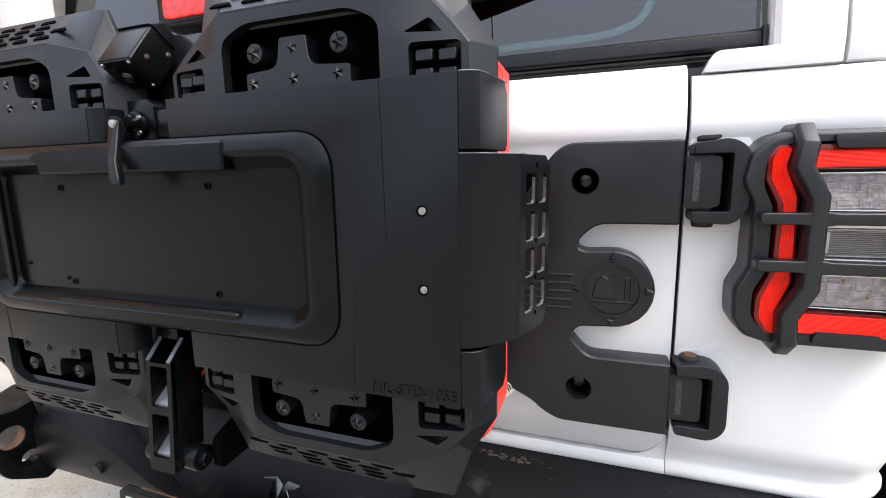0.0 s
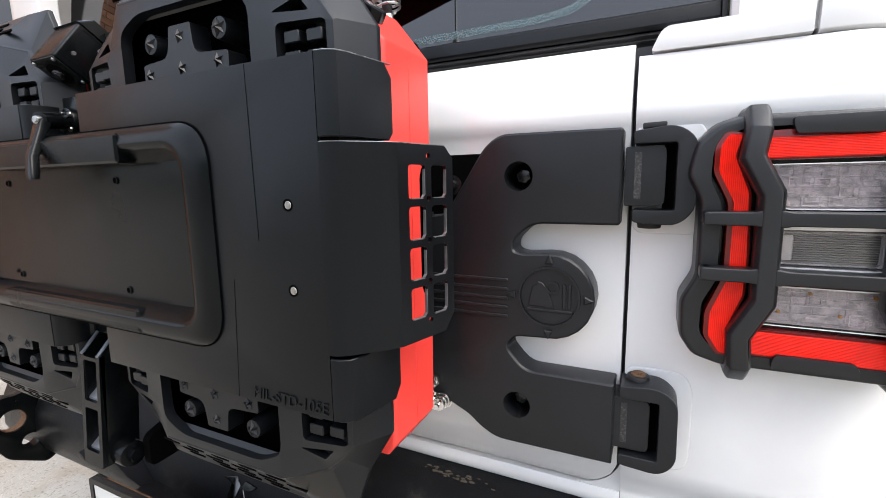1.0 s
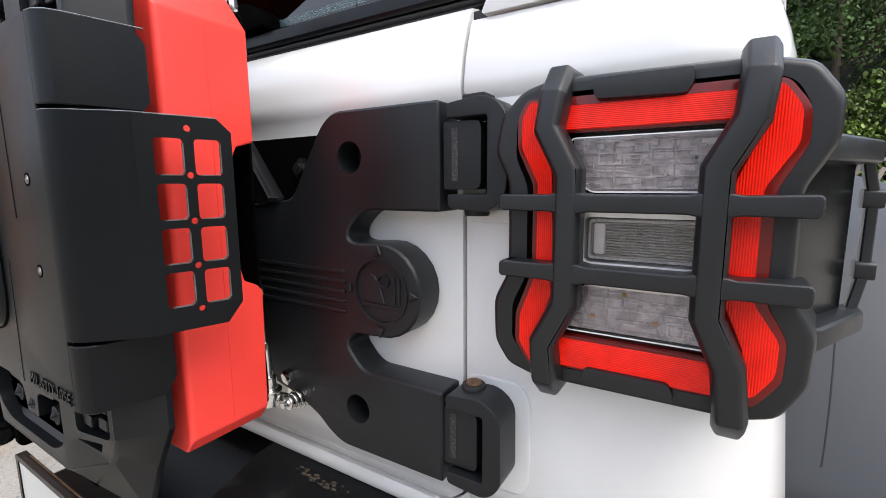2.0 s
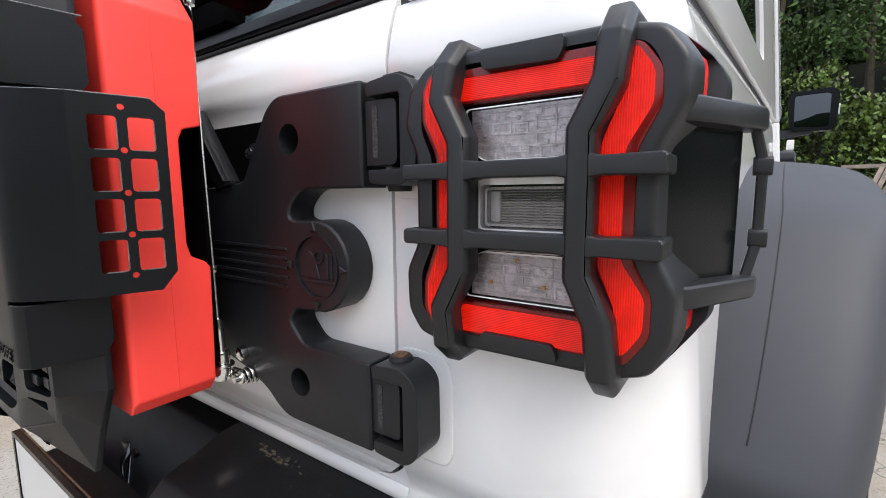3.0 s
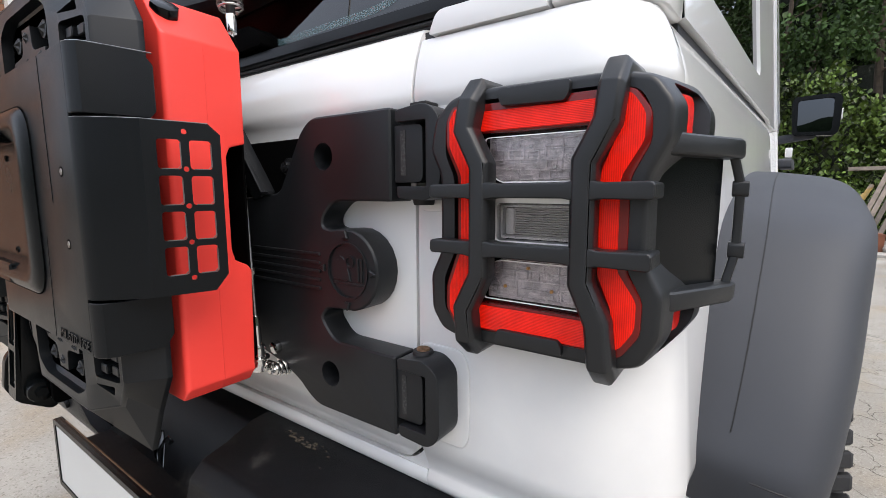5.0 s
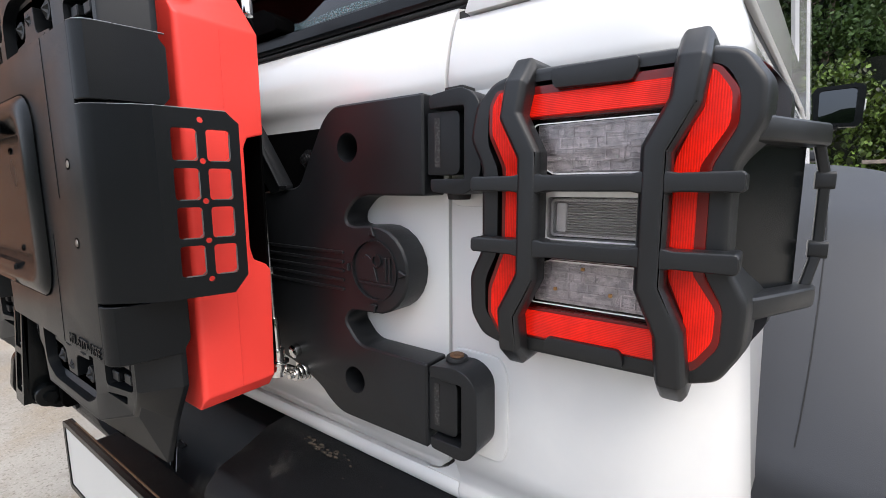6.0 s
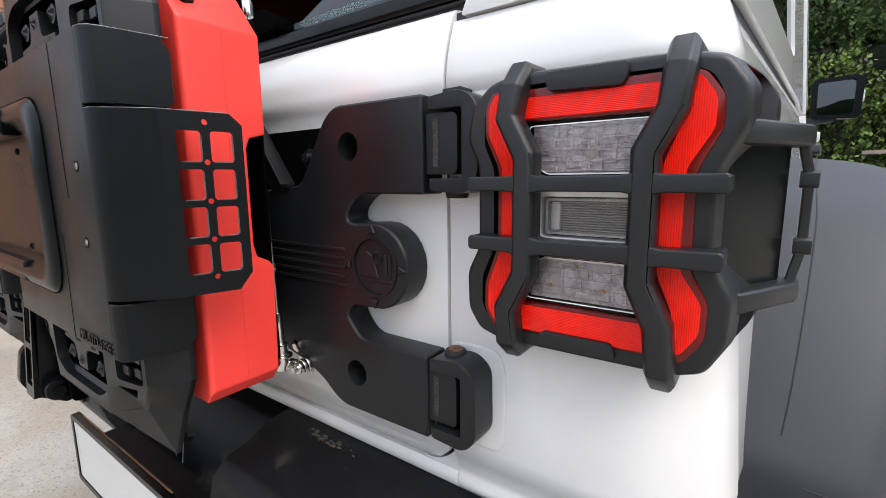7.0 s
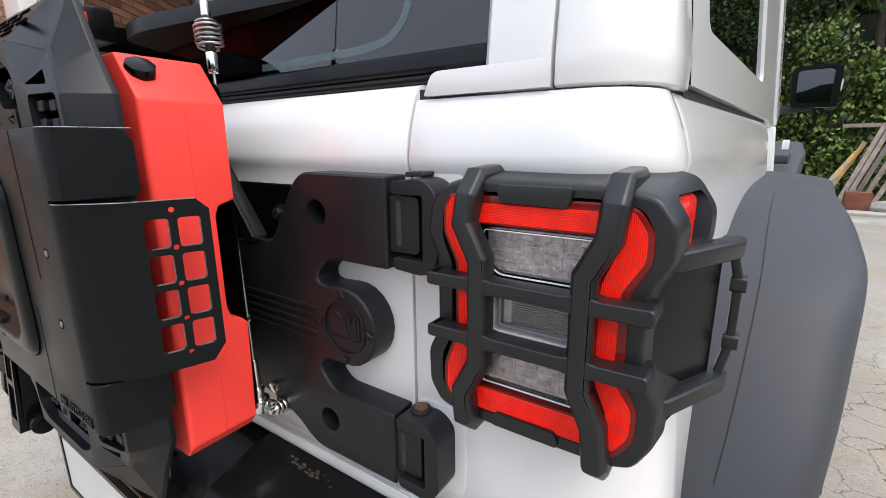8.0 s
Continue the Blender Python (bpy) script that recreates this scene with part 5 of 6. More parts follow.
        # slots on the sloping face: near-black slabs in place of shaded openings
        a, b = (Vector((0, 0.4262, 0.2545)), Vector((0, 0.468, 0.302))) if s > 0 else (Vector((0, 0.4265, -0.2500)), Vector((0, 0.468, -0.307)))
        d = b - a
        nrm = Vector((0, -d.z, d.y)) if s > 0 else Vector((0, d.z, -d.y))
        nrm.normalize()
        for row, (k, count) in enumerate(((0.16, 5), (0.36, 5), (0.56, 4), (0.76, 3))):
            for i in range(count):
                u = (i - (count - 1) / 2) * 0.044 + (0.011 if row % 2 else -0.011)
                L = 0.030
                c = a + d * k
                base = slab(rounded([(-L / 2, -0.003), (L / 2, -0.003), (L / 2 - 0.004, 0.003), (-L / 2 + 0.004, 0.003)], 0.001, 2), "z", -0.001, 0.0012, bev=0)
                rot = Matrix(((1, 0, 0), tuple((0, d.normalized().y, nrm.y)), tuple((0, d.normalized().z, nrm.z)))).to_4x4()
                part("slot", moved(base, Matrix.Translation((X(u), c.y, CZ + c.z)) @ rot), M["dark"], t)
    return t


storage_pack(-0.307, "black moulded storage pack with star-headed studs and slots")
storage_pack(-0.785, "black moulded storage pack with star-headed studs and slots")


def fuel_can(cx, mirror):
    t = thing("fuel_can", (cx, 0.55, 0.825), "bright red plastic fuel can with a black cap", "fuel can", "cans on the carrier")
    w = 0.192
    prof = [(0.497, 0.828), (0.588, 0.828), (0.592, 0.984), (0.586, 0.992), (0.570, 1.000), (0.566, 1.015), (0.566, 1.135), (0.571, 1.146), (0.592, 1.152), (0.592, 1.318), (0.497, 1.318)]
    bm = slab(prof, "x", cx - w, cx + w)
    for s in (1, -1):
        cut(bm, (cx + s * w, 0, 1.268), Vector((s * 0.78, 0, 0.62)).normalized())
        cut(bm, (cx + s * (w - 0.012), 0, 0.828), Vector((s * 0.80, 0, -0.6)).normalized())
        cut(bm, (cx + s * (w - 0.004), 0.497, 1.0), Vector((s * 0.7, -0.7, 0)))
    soften(bm, 0.009, 4, 20)
    part("can_body", bm, M["can"], t, angle=50)
    # added unseen sheet: keeps the can's red bounce off the hinge cover
    part("bounce_sheet", slab(rect(cx - 0.180, cx + 0.180, 0.845, 1.295, 0.02), "y", 0.5945, 0.5975), M["dark"], t, "added black sheet that stops red bounce from the can")
    k = -1 if mirror else 1
    part("mould_seam", pipe([(cx + k * (w - 0.010), 0.545, 0.8295), (cx + k * (w + 0.0001), 0.545, 0.846), (cx + k * (w + 0.0001), 0.545, 1.262), (cx + k * (w - 0.040), 0.545, 1.3165), (cx, 0.545, 1.3182)], 0.0005, 6), M["can"], t)
    n = Vector(((-1 if mirror else 1) * 0.62, -0.10, 0.78)).normalized()
    p = Vector((cx + (-1 if mirror else 1) * (w - 0.034), 0.517, 1.290))
    part("neck", rod(p - n * 0.01, p + n * 0.006, 0.0165, 0.0165, 24), M["can"], t)
    part("cap", rod(p + n * 0.004, p + n * 0.021, 0.0165, 0.0155, 8, 0.002), M["tray"], t, "black ribbed screw cap")


fuel_can(-0.307, False)
fuel_can(-0.785, True)


def rear_camera():
    t = thing("rear_camera", (-0.56, 0.48, 1.24), "small black box camera on a clamp bracket", "camera")
    # box tilted downwards and turned outwards
    m = Matrix.Translation((-0.573, 0.4625, 1.304)) @ Euler((radians(54), 0, 0), "XYZ").to_matrix().to_4x4() @ Matrix.Diagonal((0.76, 0.86, 0.70, 1))
    B = lambda bm: moved(bm, m)
    part("housing", B(slab(rounded([(-0.038, -0.034), (0.038, -0.034), (0.038, 0.034), (-0.038, 0.034)], 0.006), "y", -0.036, 0.030, bev=0.003)), M["tray"], t)
    part("back_shell", B(loft([[(x, 0.030, z) for x, z in rect(-0.04, 0.04, -0.036, 0.037, 0.006)], [(x, 0.052, z) for x, z in rect(-0.034, 0.034, -0.034, 0.020, 0.006)]])), M["tray"], t)
    part("mount_plate", slab(rounded([(-0.602, 1.215), (-0.492, 1.215), (-0.492, 1.305), (-0.530, 1.335), (-0.602, 1.335)], 0.006), "y", 0.489, 0.4945, bev=0.0015), M["panel"], t)
    part("face_plate", B(slab(rounded([(-0.036, -0.032), (0.036, -0.032), (0.036, 0.032), (-0.036, 0.032)], 0.005), "y", -0.0385, -0.036, bev=0.0008, seg=1)), M["tray"], t)
    part("lens_pocket", B(slab(circle(0, -0.002, 0.021, 28), "y", -0.0392, -0.0384)), M["dark"], t)
    part("lens", B(join(rod((0, -0.039, -0.002), (0, -0.043, -0.002), 0.0115, 0.0105, 24, 0.001), rod((0, -0.043, -0.002), (0, -0.0445, -0.002), 0.007, 0.006, 24))), M["gloss"], t, "small black lens")
    for x, z in ((-0.03, 0.026), (0.03, 0.026), (-0.03, -0.026), (0.03, -0.026)):
        part("screw", B(rod((x, -0.0383, z), (x, -0.0402, z), 0.0038, 0.0030, 14)), M["steel"], t)
    for y, z in ((-0.015, 0.012), (0.015, -0.016)):
        part("side_screw", B(rod((0.0378, y, z), (0.0402, y, z), 0.0040, 0.0032, 14)), M["steel"], t)
    part("side_groove", B(slab(rounded([(-0.028, -0.024), (0.026, -0.024), (0.026, 0.024), (-0.028, 0.024)], 0.006), "x", 0.0378, 0.0386, holes=[rounded([(-0.0265, -0.0225), (0.0245, -0.0225), (0.0245, 0.0225), (-0.0265, 0.0225)], 0.006)])), M["tray"], t)


rear_camera()


def clamp_lever():
    t = thing("clamp_lever", (-0.565, 0.45, 1.19), "black clamp block with a steel-bolted locking lever", "clamp")
    part("clamp_block", slab(rounded([(-0.612, 1.190), (-0.548, 1.190), (-0.548, 1.240), (-0.556, 1.249), (-0.604, 1.249), (-0.612, 1.243)], 0.004), "y", 0.452, 0.495, bev=0.003), M["tray"], t)
    part("back_plate", block(-0.602, -0.535, 0.496, 0.505, 1.19, 1.256, 0.002), M["panel"], t)
    c = Vector((-0.577, 0.452, 1.217))
    part("flange", rod(c, c + Vector((0, -0.006, 0)), 0.018, 0.0175, 28, 0.001), M["tray"], t)
    for a in (40, 130, 220, 310):
        x, z = c.x + 0.0135 * math.cos(radians(a)), c.z + 0.0135 * math.sin(radians(a))
        part("flange_screw", rod((x, 0.446, z), (x, 0.4435, z), 0.0036, 0.003, 12), M["steel"], t)
    part("hub", rod(c + Vector((0, -0.006, 0)), c + Vector((0.0155, -0.042, -0.003)), 0.0105, 0.0100, 24, 0.002), M["tray"], t)
    part("centre_bolt", join(rod(c + Vector((0.0152, -0.041, -0.003)), c + Vector((0.0172, -0.047, -0.0035)), 0.0054, 0.0048, 20, 0.0008), rod(c + Vector((0.017, -0.0465, -0.0035)), c + Vector((0.0175, -0.048, -0.0035)), 0.003, 0.003, 6)), M["steel"], t, "bright steel bolt")
    h = c + Vector((0.013, -0.036, -0.003))
    rings = []
    for p, w, d in ((h + Vector((0, 0, 0.002)), 0.018, 0.014), (h + Vector((0.005, -0.008, -0.014)), 0.016, 0.012), (h + Vector((0.021, -0.026, -0.046)), 0.013, 0.010), (h + Vector((0.029, -0.031, -0.066)), 0.0145, 0.010), (h + Vector((0.031, -0.032, -0.073)), 0.012, 0.009)):
        rings.append([(p.x + u, p.y + v, p.z) for u, v in rect(-w / 2, w / 2, -d / 2, d / 2, 0.003, 3)])
    part("lever", loft(rings), M["tray"], t, "black lever handle")


clamp_lever()


def step_bracket():
    t = thing("carrier_support", (-0.56, 0.47, 0.74), "black machined support arm pinned to the bumper bracket", "support arm")
    bm = slab([(-0.602, 0.965), (-0.552, 0.965), (-0.552, 0.925), (-0.602, 0.925)], "y", 0.452, 0.47, bev=0.002)
    part("neck", bm, M["tray"], t)
    def slope(bm):
        # the arm leans out towards its foot
        for v in bm.verts:
            v.co.y -= 0.08 * (0.90 - v.co.z)
        return bm

    face = rounded([(-0.589, 0.744), (-0.543, 0.744), (-0.543, 0.903), (-0.551, 0.903), (-0.552, 0.899), (-0.580, 0.899), (-0.581, 0.903), (-0.589, 0.903)], 0.002, 2)
    part("ladder_face", slope(slab(face, "y", 0.4290, 0.436, holes=[rect(-0.5815, -0.5505, 0.836, 0.894, 0.004), rect(-0.5815, -0.5505, 0.764, 0.826, 0.004)])), M["tray"], t)
    for x0, x1 in ((-0.589, -0.581), (-0.551, -0.543)):
        pr = [(0.452, 0.928), (0.429, 0.901), (0.436, 0.744), (0.478, 0.744), (0.480, 0.928)]
        part("cheek", slope(slab(pr, "x", x0, x1, bev=0.0012)), M["tray"], t)
        # pale strip paints the light caught by the slanted cheek tip
        part("lit_edge", slope(slab([(0.4515, 0.9292), (0.4282, 0.9022), (0.4295, 0.9005), (0.4530, 0.9275)], "x", x0 + 0.0008, x1 - 0.0008)), M["lit_grey"], t, "pale strip for light on the cheek tip")
    part("web", slope(block(-0.585, -0.547, 0.466, 0.478, 0.745, 0.93, 0.002)), M["dark"], t)
    for z0 in (0.764, 0.836):
        # ramps paler than the arm: the light on them is in the colour
        part("ramp", slope(slab([(0.434, z0 - 0.002), (0.434, z0 + 0.003), (0.460, z0 + 0.026), (0.466, z0 + 0.026), (0.466, z0 - 0.002)], "x", -0.5815, -0.5505, bev=0.0008)), M["lit_grey"], t)
    part("pivot", join(rod((-0.612, 0.445, 0.757), (-0.520, 0.445, 0.757), 0.018, 0.018, 28, 0.002), rod((-0.522, 0.445, 0.757), (-0.512, 0.445, 0.757), 0.010, 0.009, 6)), M["tray"], t, "thick pivot bolt")
    part("knuckle", join(rod((-0.500, 0.56, 0.77), (-0.455, 0.56, 0.77), 0.032, 0.032, 28, 0.002), rod((-0.455, 0.56, 0.77), (-0.445, 0.56, 0.77), 0.013, 0.012, 6)), M["gloss"], t)
    part("link", slab(rounded([(0.455, 0.735), (0.57, 0.74), (0.60, 0.79), (0.60, 0.83), (0.455, 0.78)], 0.01), "x", -0.515, -0.500, bev=0.002), M["dark"], t)


# paler grey that stands for light on the arm's tips and ramps
M["lit_grey"] = mat("lit_ramp_grey", (0.16, 0.17, 0.19), 0.3, 0.5, vary=0.1, bump=0.05)
step_bracket()


def aerial():
    t = thing("aerial", (-0.143, 0.612, 0.83), "steel whip aerial with a spring coil on a chrome mount", "aerial")
    b, k, s = Vector((-0.143, 0.612, 0.845)), Vector((-0.154, 0.615, 0.975)), Vector((-0.186, 0.626, 1.314))
    part("base_cup", join(rod(b - Vector((0, 0, 0.018)), b, 0.011, 0.011, 20, 0.001), rod(b, b + Vector((0, 0, 0.004)), 0.015, 0.015, 24, 0.001), rod(b + Vector((0, 0, 0.004)), b + Vector((-0.001, 0, 0.020)), 0.010, 0.010, 20, 0.001), rod(b + Vector((-0.001, 0, 0.020)), b + Vector((-0.004, 0, 0.065)), 0.0065, 0.0058, 16, 0.001)), M["chrome"], t)
    part("lower_rod", pipe([b + Vector((-0.004, 0, 0.06)), k, s], 0.0021, 8), M["steel"], t)
    part("clamp_ring", join(rod(k - Vector((0, 0, 0.004)), k + Vector((0, 0, 0.004)), 0.0042, 0.0042, 12), rod(k, k + Vector((0.010, -0.004, -0.002)), 0.0022, 0.002, 8)), M["steel"], t)
    d = (s - k).normalized()
    part("ferrule", rod(s, s + d * 0.026, 0.0065, 0.0075, 18, 0.001), M["chrome"], t)
    part("upper_ferrule", rod(s + d * 0.070, s + d * 0.095, 0.0062, 0.0055, 18, 0.001), M["chrome"], t)
    part("core", rod(s + d * 0.024, s + d * 0.072, 0.0062, 0.0062, 16), M["rubber"], t)
    coil, u = [], d.orthogonal().normalized()
    v = d.cross(u)
    for i in range(6 * 20 + 1):
        a = 2 * math.pi * i / 20
        f = i / 120
        r = 0.0165 * (0.6 + 0.4 * min(1, 8 * f, 8 * (1 - f)))
        coil.append(s + d * (0.030 + 0.036 * f) + (u * math.cos(a) + v * math.sin(a)) * r)
    part("spring", pipe(coil, 0.0016, 8), M["steel"], t, "bright coil spring")
    part("whip", pipe([s + d * 0.09, s + d * 0.7], 0.0016, 8), M["steel"], t)
    # mount to the cover
    st = Vector((-0.128, 0.648, 0.826))
    part("stud", join(*[rod(st + Vector((0.002 * 0, -0.006 * i, 0)), st + Vector((0, -0.006 * i - 0.004, 0)), 0.014 - 0.0016 * i, 0.0135 - 0.0016 * i, 18, 0.0006) for i in range(4)], rod(st + Vector((0, -0.022, 0)), st + Vector((0.0, -0.030, 0)), 0.0045, 0.004, 12), rod((-0.15, 0.63, 0.830), st + Vector((0, -0.01, 0)), 0.006, 0.006, 10)), M["chrome"], t, "chrome stepped stud")
    part("ring", join(rod((-0.140, 0.660, 0.855), (-0.140, 0.645, 0.855), 0.0195, 0.0185, 28, 0.002), rod((-0.140, 0.645, 0.855), (-0.140, 0.634, 0.855), 0.0105, 0.010, 6, 0.001)), M["chrome"], t)
    part("foot", slab(rounded([(-0.165, 0.812), (-0.118, 0.812), (-0.120, 0.872), (-0.160, 0.872)], 0.006), "y", 0.655, 0.661, bev=0.001), M["chrome"], t)


aerial()


# ---- bumper, hook and plate ----
def bumper():
    t = thing("rear_bumper", (XC, 0.6, 0.42), "black textured steel rear bumper with dusty top", "bumper")

    def run(x0, x1, ya, name, zt, taper=0.0):
        prof = [(0.72, zt + 0.026), (ya + 0.118, zt + 0.022), (ya + 0.07, zt + 0.004), (ya + 0.03, zt - 0.006), (ya + 0.008, zt - 0.028), (ya, zt - 0.06), (ya + 0.004, 0.50), (ya + 0.05, 0.42), (0.72, 0.42)]
        return part(name, slab(prof, "x", x0, x1, bev=0.006, seg=3), M["bumper"], t)

    run(-0.262, 0.345, 0.545, "outer_section", 0.668)
    far = [(0.72, 0.659), (0.640, 0.655), (0.606, 0.645), (0.588, 0.60), (0.586, 0.535), (0.600, 0.495), (0.72, 0.49)]
    fs = slab(far, "x", -1.36, -0.72)
    cut(fs, (-0.802, 0.578, 0.523), Vector((0.115, 0, 0.245)).normalized())
    part("far_section", soften(fs, 0.005, 2, 30), M["bumper"], t)
    prof = [(0.74, 0.664), (0.690, 0.660), (0.660, 0.622), (0.612, 0.515), (0.622, 0.485), (0.74, 0.475)]
    ms = slab(prof, "x", -1.16, -0.258)
    cut(ms, (-0.798, 0.578, 0.523), Vector((-0.115, 0, -0.245)).normalized())
    part("middle_section", soften(ms, 0.005, 2, 30), M["bumper"], t)
    end = slab([(0.345, 0.555), (0.42, 0.60), (0.44, 0.72), (0.345, 0.72)], "z", 0.43, 0.664, bev=0.008, seg=3)
    part("end_section", end, M["bumper"], t)
    # emblem
    d = Vector((0, 0.05, 0.107)).normalized()
    n = Vector((0, -0.107, 0.05)).normalized()
    rot = Matrix(((1, 0, 0), (0, d.y, n.y), (0, d.z, n.z))).to_4x4()
    o = Vector((-0.553, 0.6325, 0.560))
    sh = [slab([(-0.030, 0.020), (-0.008, 0.030), (0.000, 0.012), (-0.004, -0.026), (0.006, -0.045), (-0.006, -0.040), (-0.016, -0.02), (-0.014, 0.010)], "z", -0.004, 0.003, bev=0.0008, seg=1),
          slab([(0.006, 0.026), (0.024, 0.020), (0.016, 0.006), (0.006, 0.004), (0.022, -0.050), (0.012, -0.046), (0.000, 0.006)], "z", -0.004, 0.003, bev=0.0008, seg=1)]
    part("emblem", moved(join(*sh), Matrix.Translation(o) @ rot @ Matrix.Diagonal((1.7, 0.75, 1, 1))), M["polish"], t, "polished dark angular emblem")
    part("plug", rod((-0.985, 0.592, 0.548), (-0.985, 0.578, 0.545), 0.013, 0.012, 24, 0.002), M["bumper"], t)


bumper()


def tow_hook():
    t = thing("tow_hook", (-1.21, 0.60, 0.48), "black steel recovery eye welded to the bumper", "tow hook")
    pl = rounded([(0.515, 0.64), (0.53, 0.66), (0.56, 0.655), (0.60, 0.665), (0.66, 0.63), (0.655, 0.50), (0.60, 0.465), (0.53, 0.51), (0.505, 0.56)], 0.012)
    hole1, hole2 = circle(0.548, 0.598, 0.026, 24), circle(0.575, 0.536, 0.017, 20)
    # the plate stands across the bumper
    bm = slab(pl, "x", -1.225, -1.195, holes=[hole1, hole2], bev=0.002)
    part("eye_plate", bm, M["tray"], t)
    part("inner_rim", slab(circle(0.548, 0.598, 0.0258, 24), "x", -1.222, -1.198, holes=[circle(0.548, 0.598, 0.0245, 24)]), M["rust"], t, "rust-stained bore")
    part("weld", pipe([(-1.192, 0.60, 0.662), (-1.190, 0.612, 0.60), (-1.192, 0.62, 0.50)], 0.007, 8), M["bumper"], t)


tow_hook()


def licence_plate():
    t = thing("licence_plate", (-0.56, 0.53, 0.40), "blank white plate in a black holder below the bumper", "licence plate")
    part("holder", slab(rect(-0.828, -0.292, 0.422, 0.582, 0.008), "y", 0.526, 0.536, bev=0.003), M["tray"], t)
    part("plate", slab(rect(-0.820, -0.300, 0.430, 0.574, 0.008), "y", 0.5215, 0.5262, bev=0.001, seg=1), M["plate"], t, "white plate")
    part("frame", slab(rect(-0.828, -0.292, 0.422, 0.582, 0.009), "y", 0.519, 0.528, holes=[rect(-0.817, -0.303, 0.433, 0.571, 0.006)]), M["tray"], t)
    part("rust_strip", block(-0.79, -0.36, 0.5315, 0.5345, 0.5815, 0.5832, 0.0004, 1), M["rust"], t, "rusty orange edge")
    part("shelf", block(-0.80, -0.27, 0.537, 0.645, 0.498, 0.522, 0.004), M["bumper"], t)


licence_plate()


def dried_mud():
    """Crumbs of dried mud left on the bumper's top."""
    rng = random.Random(31)
    lumps = []
    for k in range(34):
        near = k < 26
        x = rng.gauss(-0.125, 0.03) if near else rng.uniform(-0.24, 0.25)
        y = 0.672 + rng.uniform(-0.008, 0.006) if near else rng.uniform(0.60, 0.676)
        z = 0.672 + 0.018 * (y - 0.615) / 0.048 if y < 0.663 else 0.690 + 0.004 * (y - 0.663) / 0.057
        s = rng.uniform(0.0010, 0.0026) if near else rng.uniform(0.0007, 0.0014)
        b = bmesh.new()
        bmesh.ops.create_icosphere(b, subdivisions=1, radius=s)
        for v in b.verts:
            v.co = Vector((v.co.x * 2.2, v.co.y * 1.3, v.co.z * 0.3)) * (1 + 0.4 * noise.noise(v.co * 400 + Vector((k, 0, 0)))) + Vector((x, y, z))
        lumps.append(b)
    solo("dried_mud", join(*lumps), M["mud"], "crumbs of dried tan mud on the bumper", "mud", "stuff")


M["mud"] = mat("dried_mud", (0.060, 0.050, 0.037), 0.95, vary=0.3, scale=200, bump=0.3)
dried_mud()


# ---- the yard behind ----
def leaves(name, spots, size, material, label, category, seed, parent=None):
    """Many small bent leaves at random turns, in one mesh."""
    rng = np.random.RandomState(seed)
    spots = np.asarray(spots)
    n = len(spots)
    faces = []
    shape = np.array([(0, -0.9, 0), (0.66, -0.2, 0.16), (0, 0.0, 0.0), (-0.66, -0.2, 0.16), (0.5, 0.42, 0.06), (-0.5, 0.42, 0.06), (0, 1.0, -0.2)])
    verts = np.zeros((n, 7, 3))
    a, b, c = rng.uniform(0, 6.28, n), rng.normal(0.9, 0.45, n), rng.normal(0, 0.5, n)
    s = size * rng.uniform(0.6, 1.25, n)
    for k, (x, y, z) in enumerate(shape):
        x1, z1 = x * np.cos(c) + z * np.sin(c), -x * np.sin(c) + z * np.cos(c)
        y2, z2 = y * np.cos(b) - z1 * np.sin(b), y * np.sin(b) + z1 * np.cos(b)
        verts[:, k, 0] = spots[:, 0] + s * (x1 * np.cos(a) - y2 * np.sin(a))
        verts[:, k, 1] = spots[:, 1] + s * (x1 * np.sin(a) + y2 * np.cos(a))
        verts[:, k, 2] = spots[:, 2] - s * z2
    for i in range(n):
        q = 7 * i
        faces += [(q, q + 1, q + 2), (q, q + 2, q + 3), (q + 2, q + 1, q + 4), (q + 2, q + 5, q + 3), (q + 2, q + 4, q + 6), (q + 2, q + 6, q + 5)]
    me = bpy.data.meshes.new(name)
    me.from_pydata(verts.reshape(-1, 3).tolist(), [], faces)
    me.materials.append(material)
    ob = new(name, me)
    if parent:
        ob.parent = parent
        if parent.type == "EMPTY":
            ob.matrix_parent_inverse = Matrix.Translation(-Vector(parent.location))
        return tagged(ob, label)
    return tagged(ob, label, category, "", "stuff")


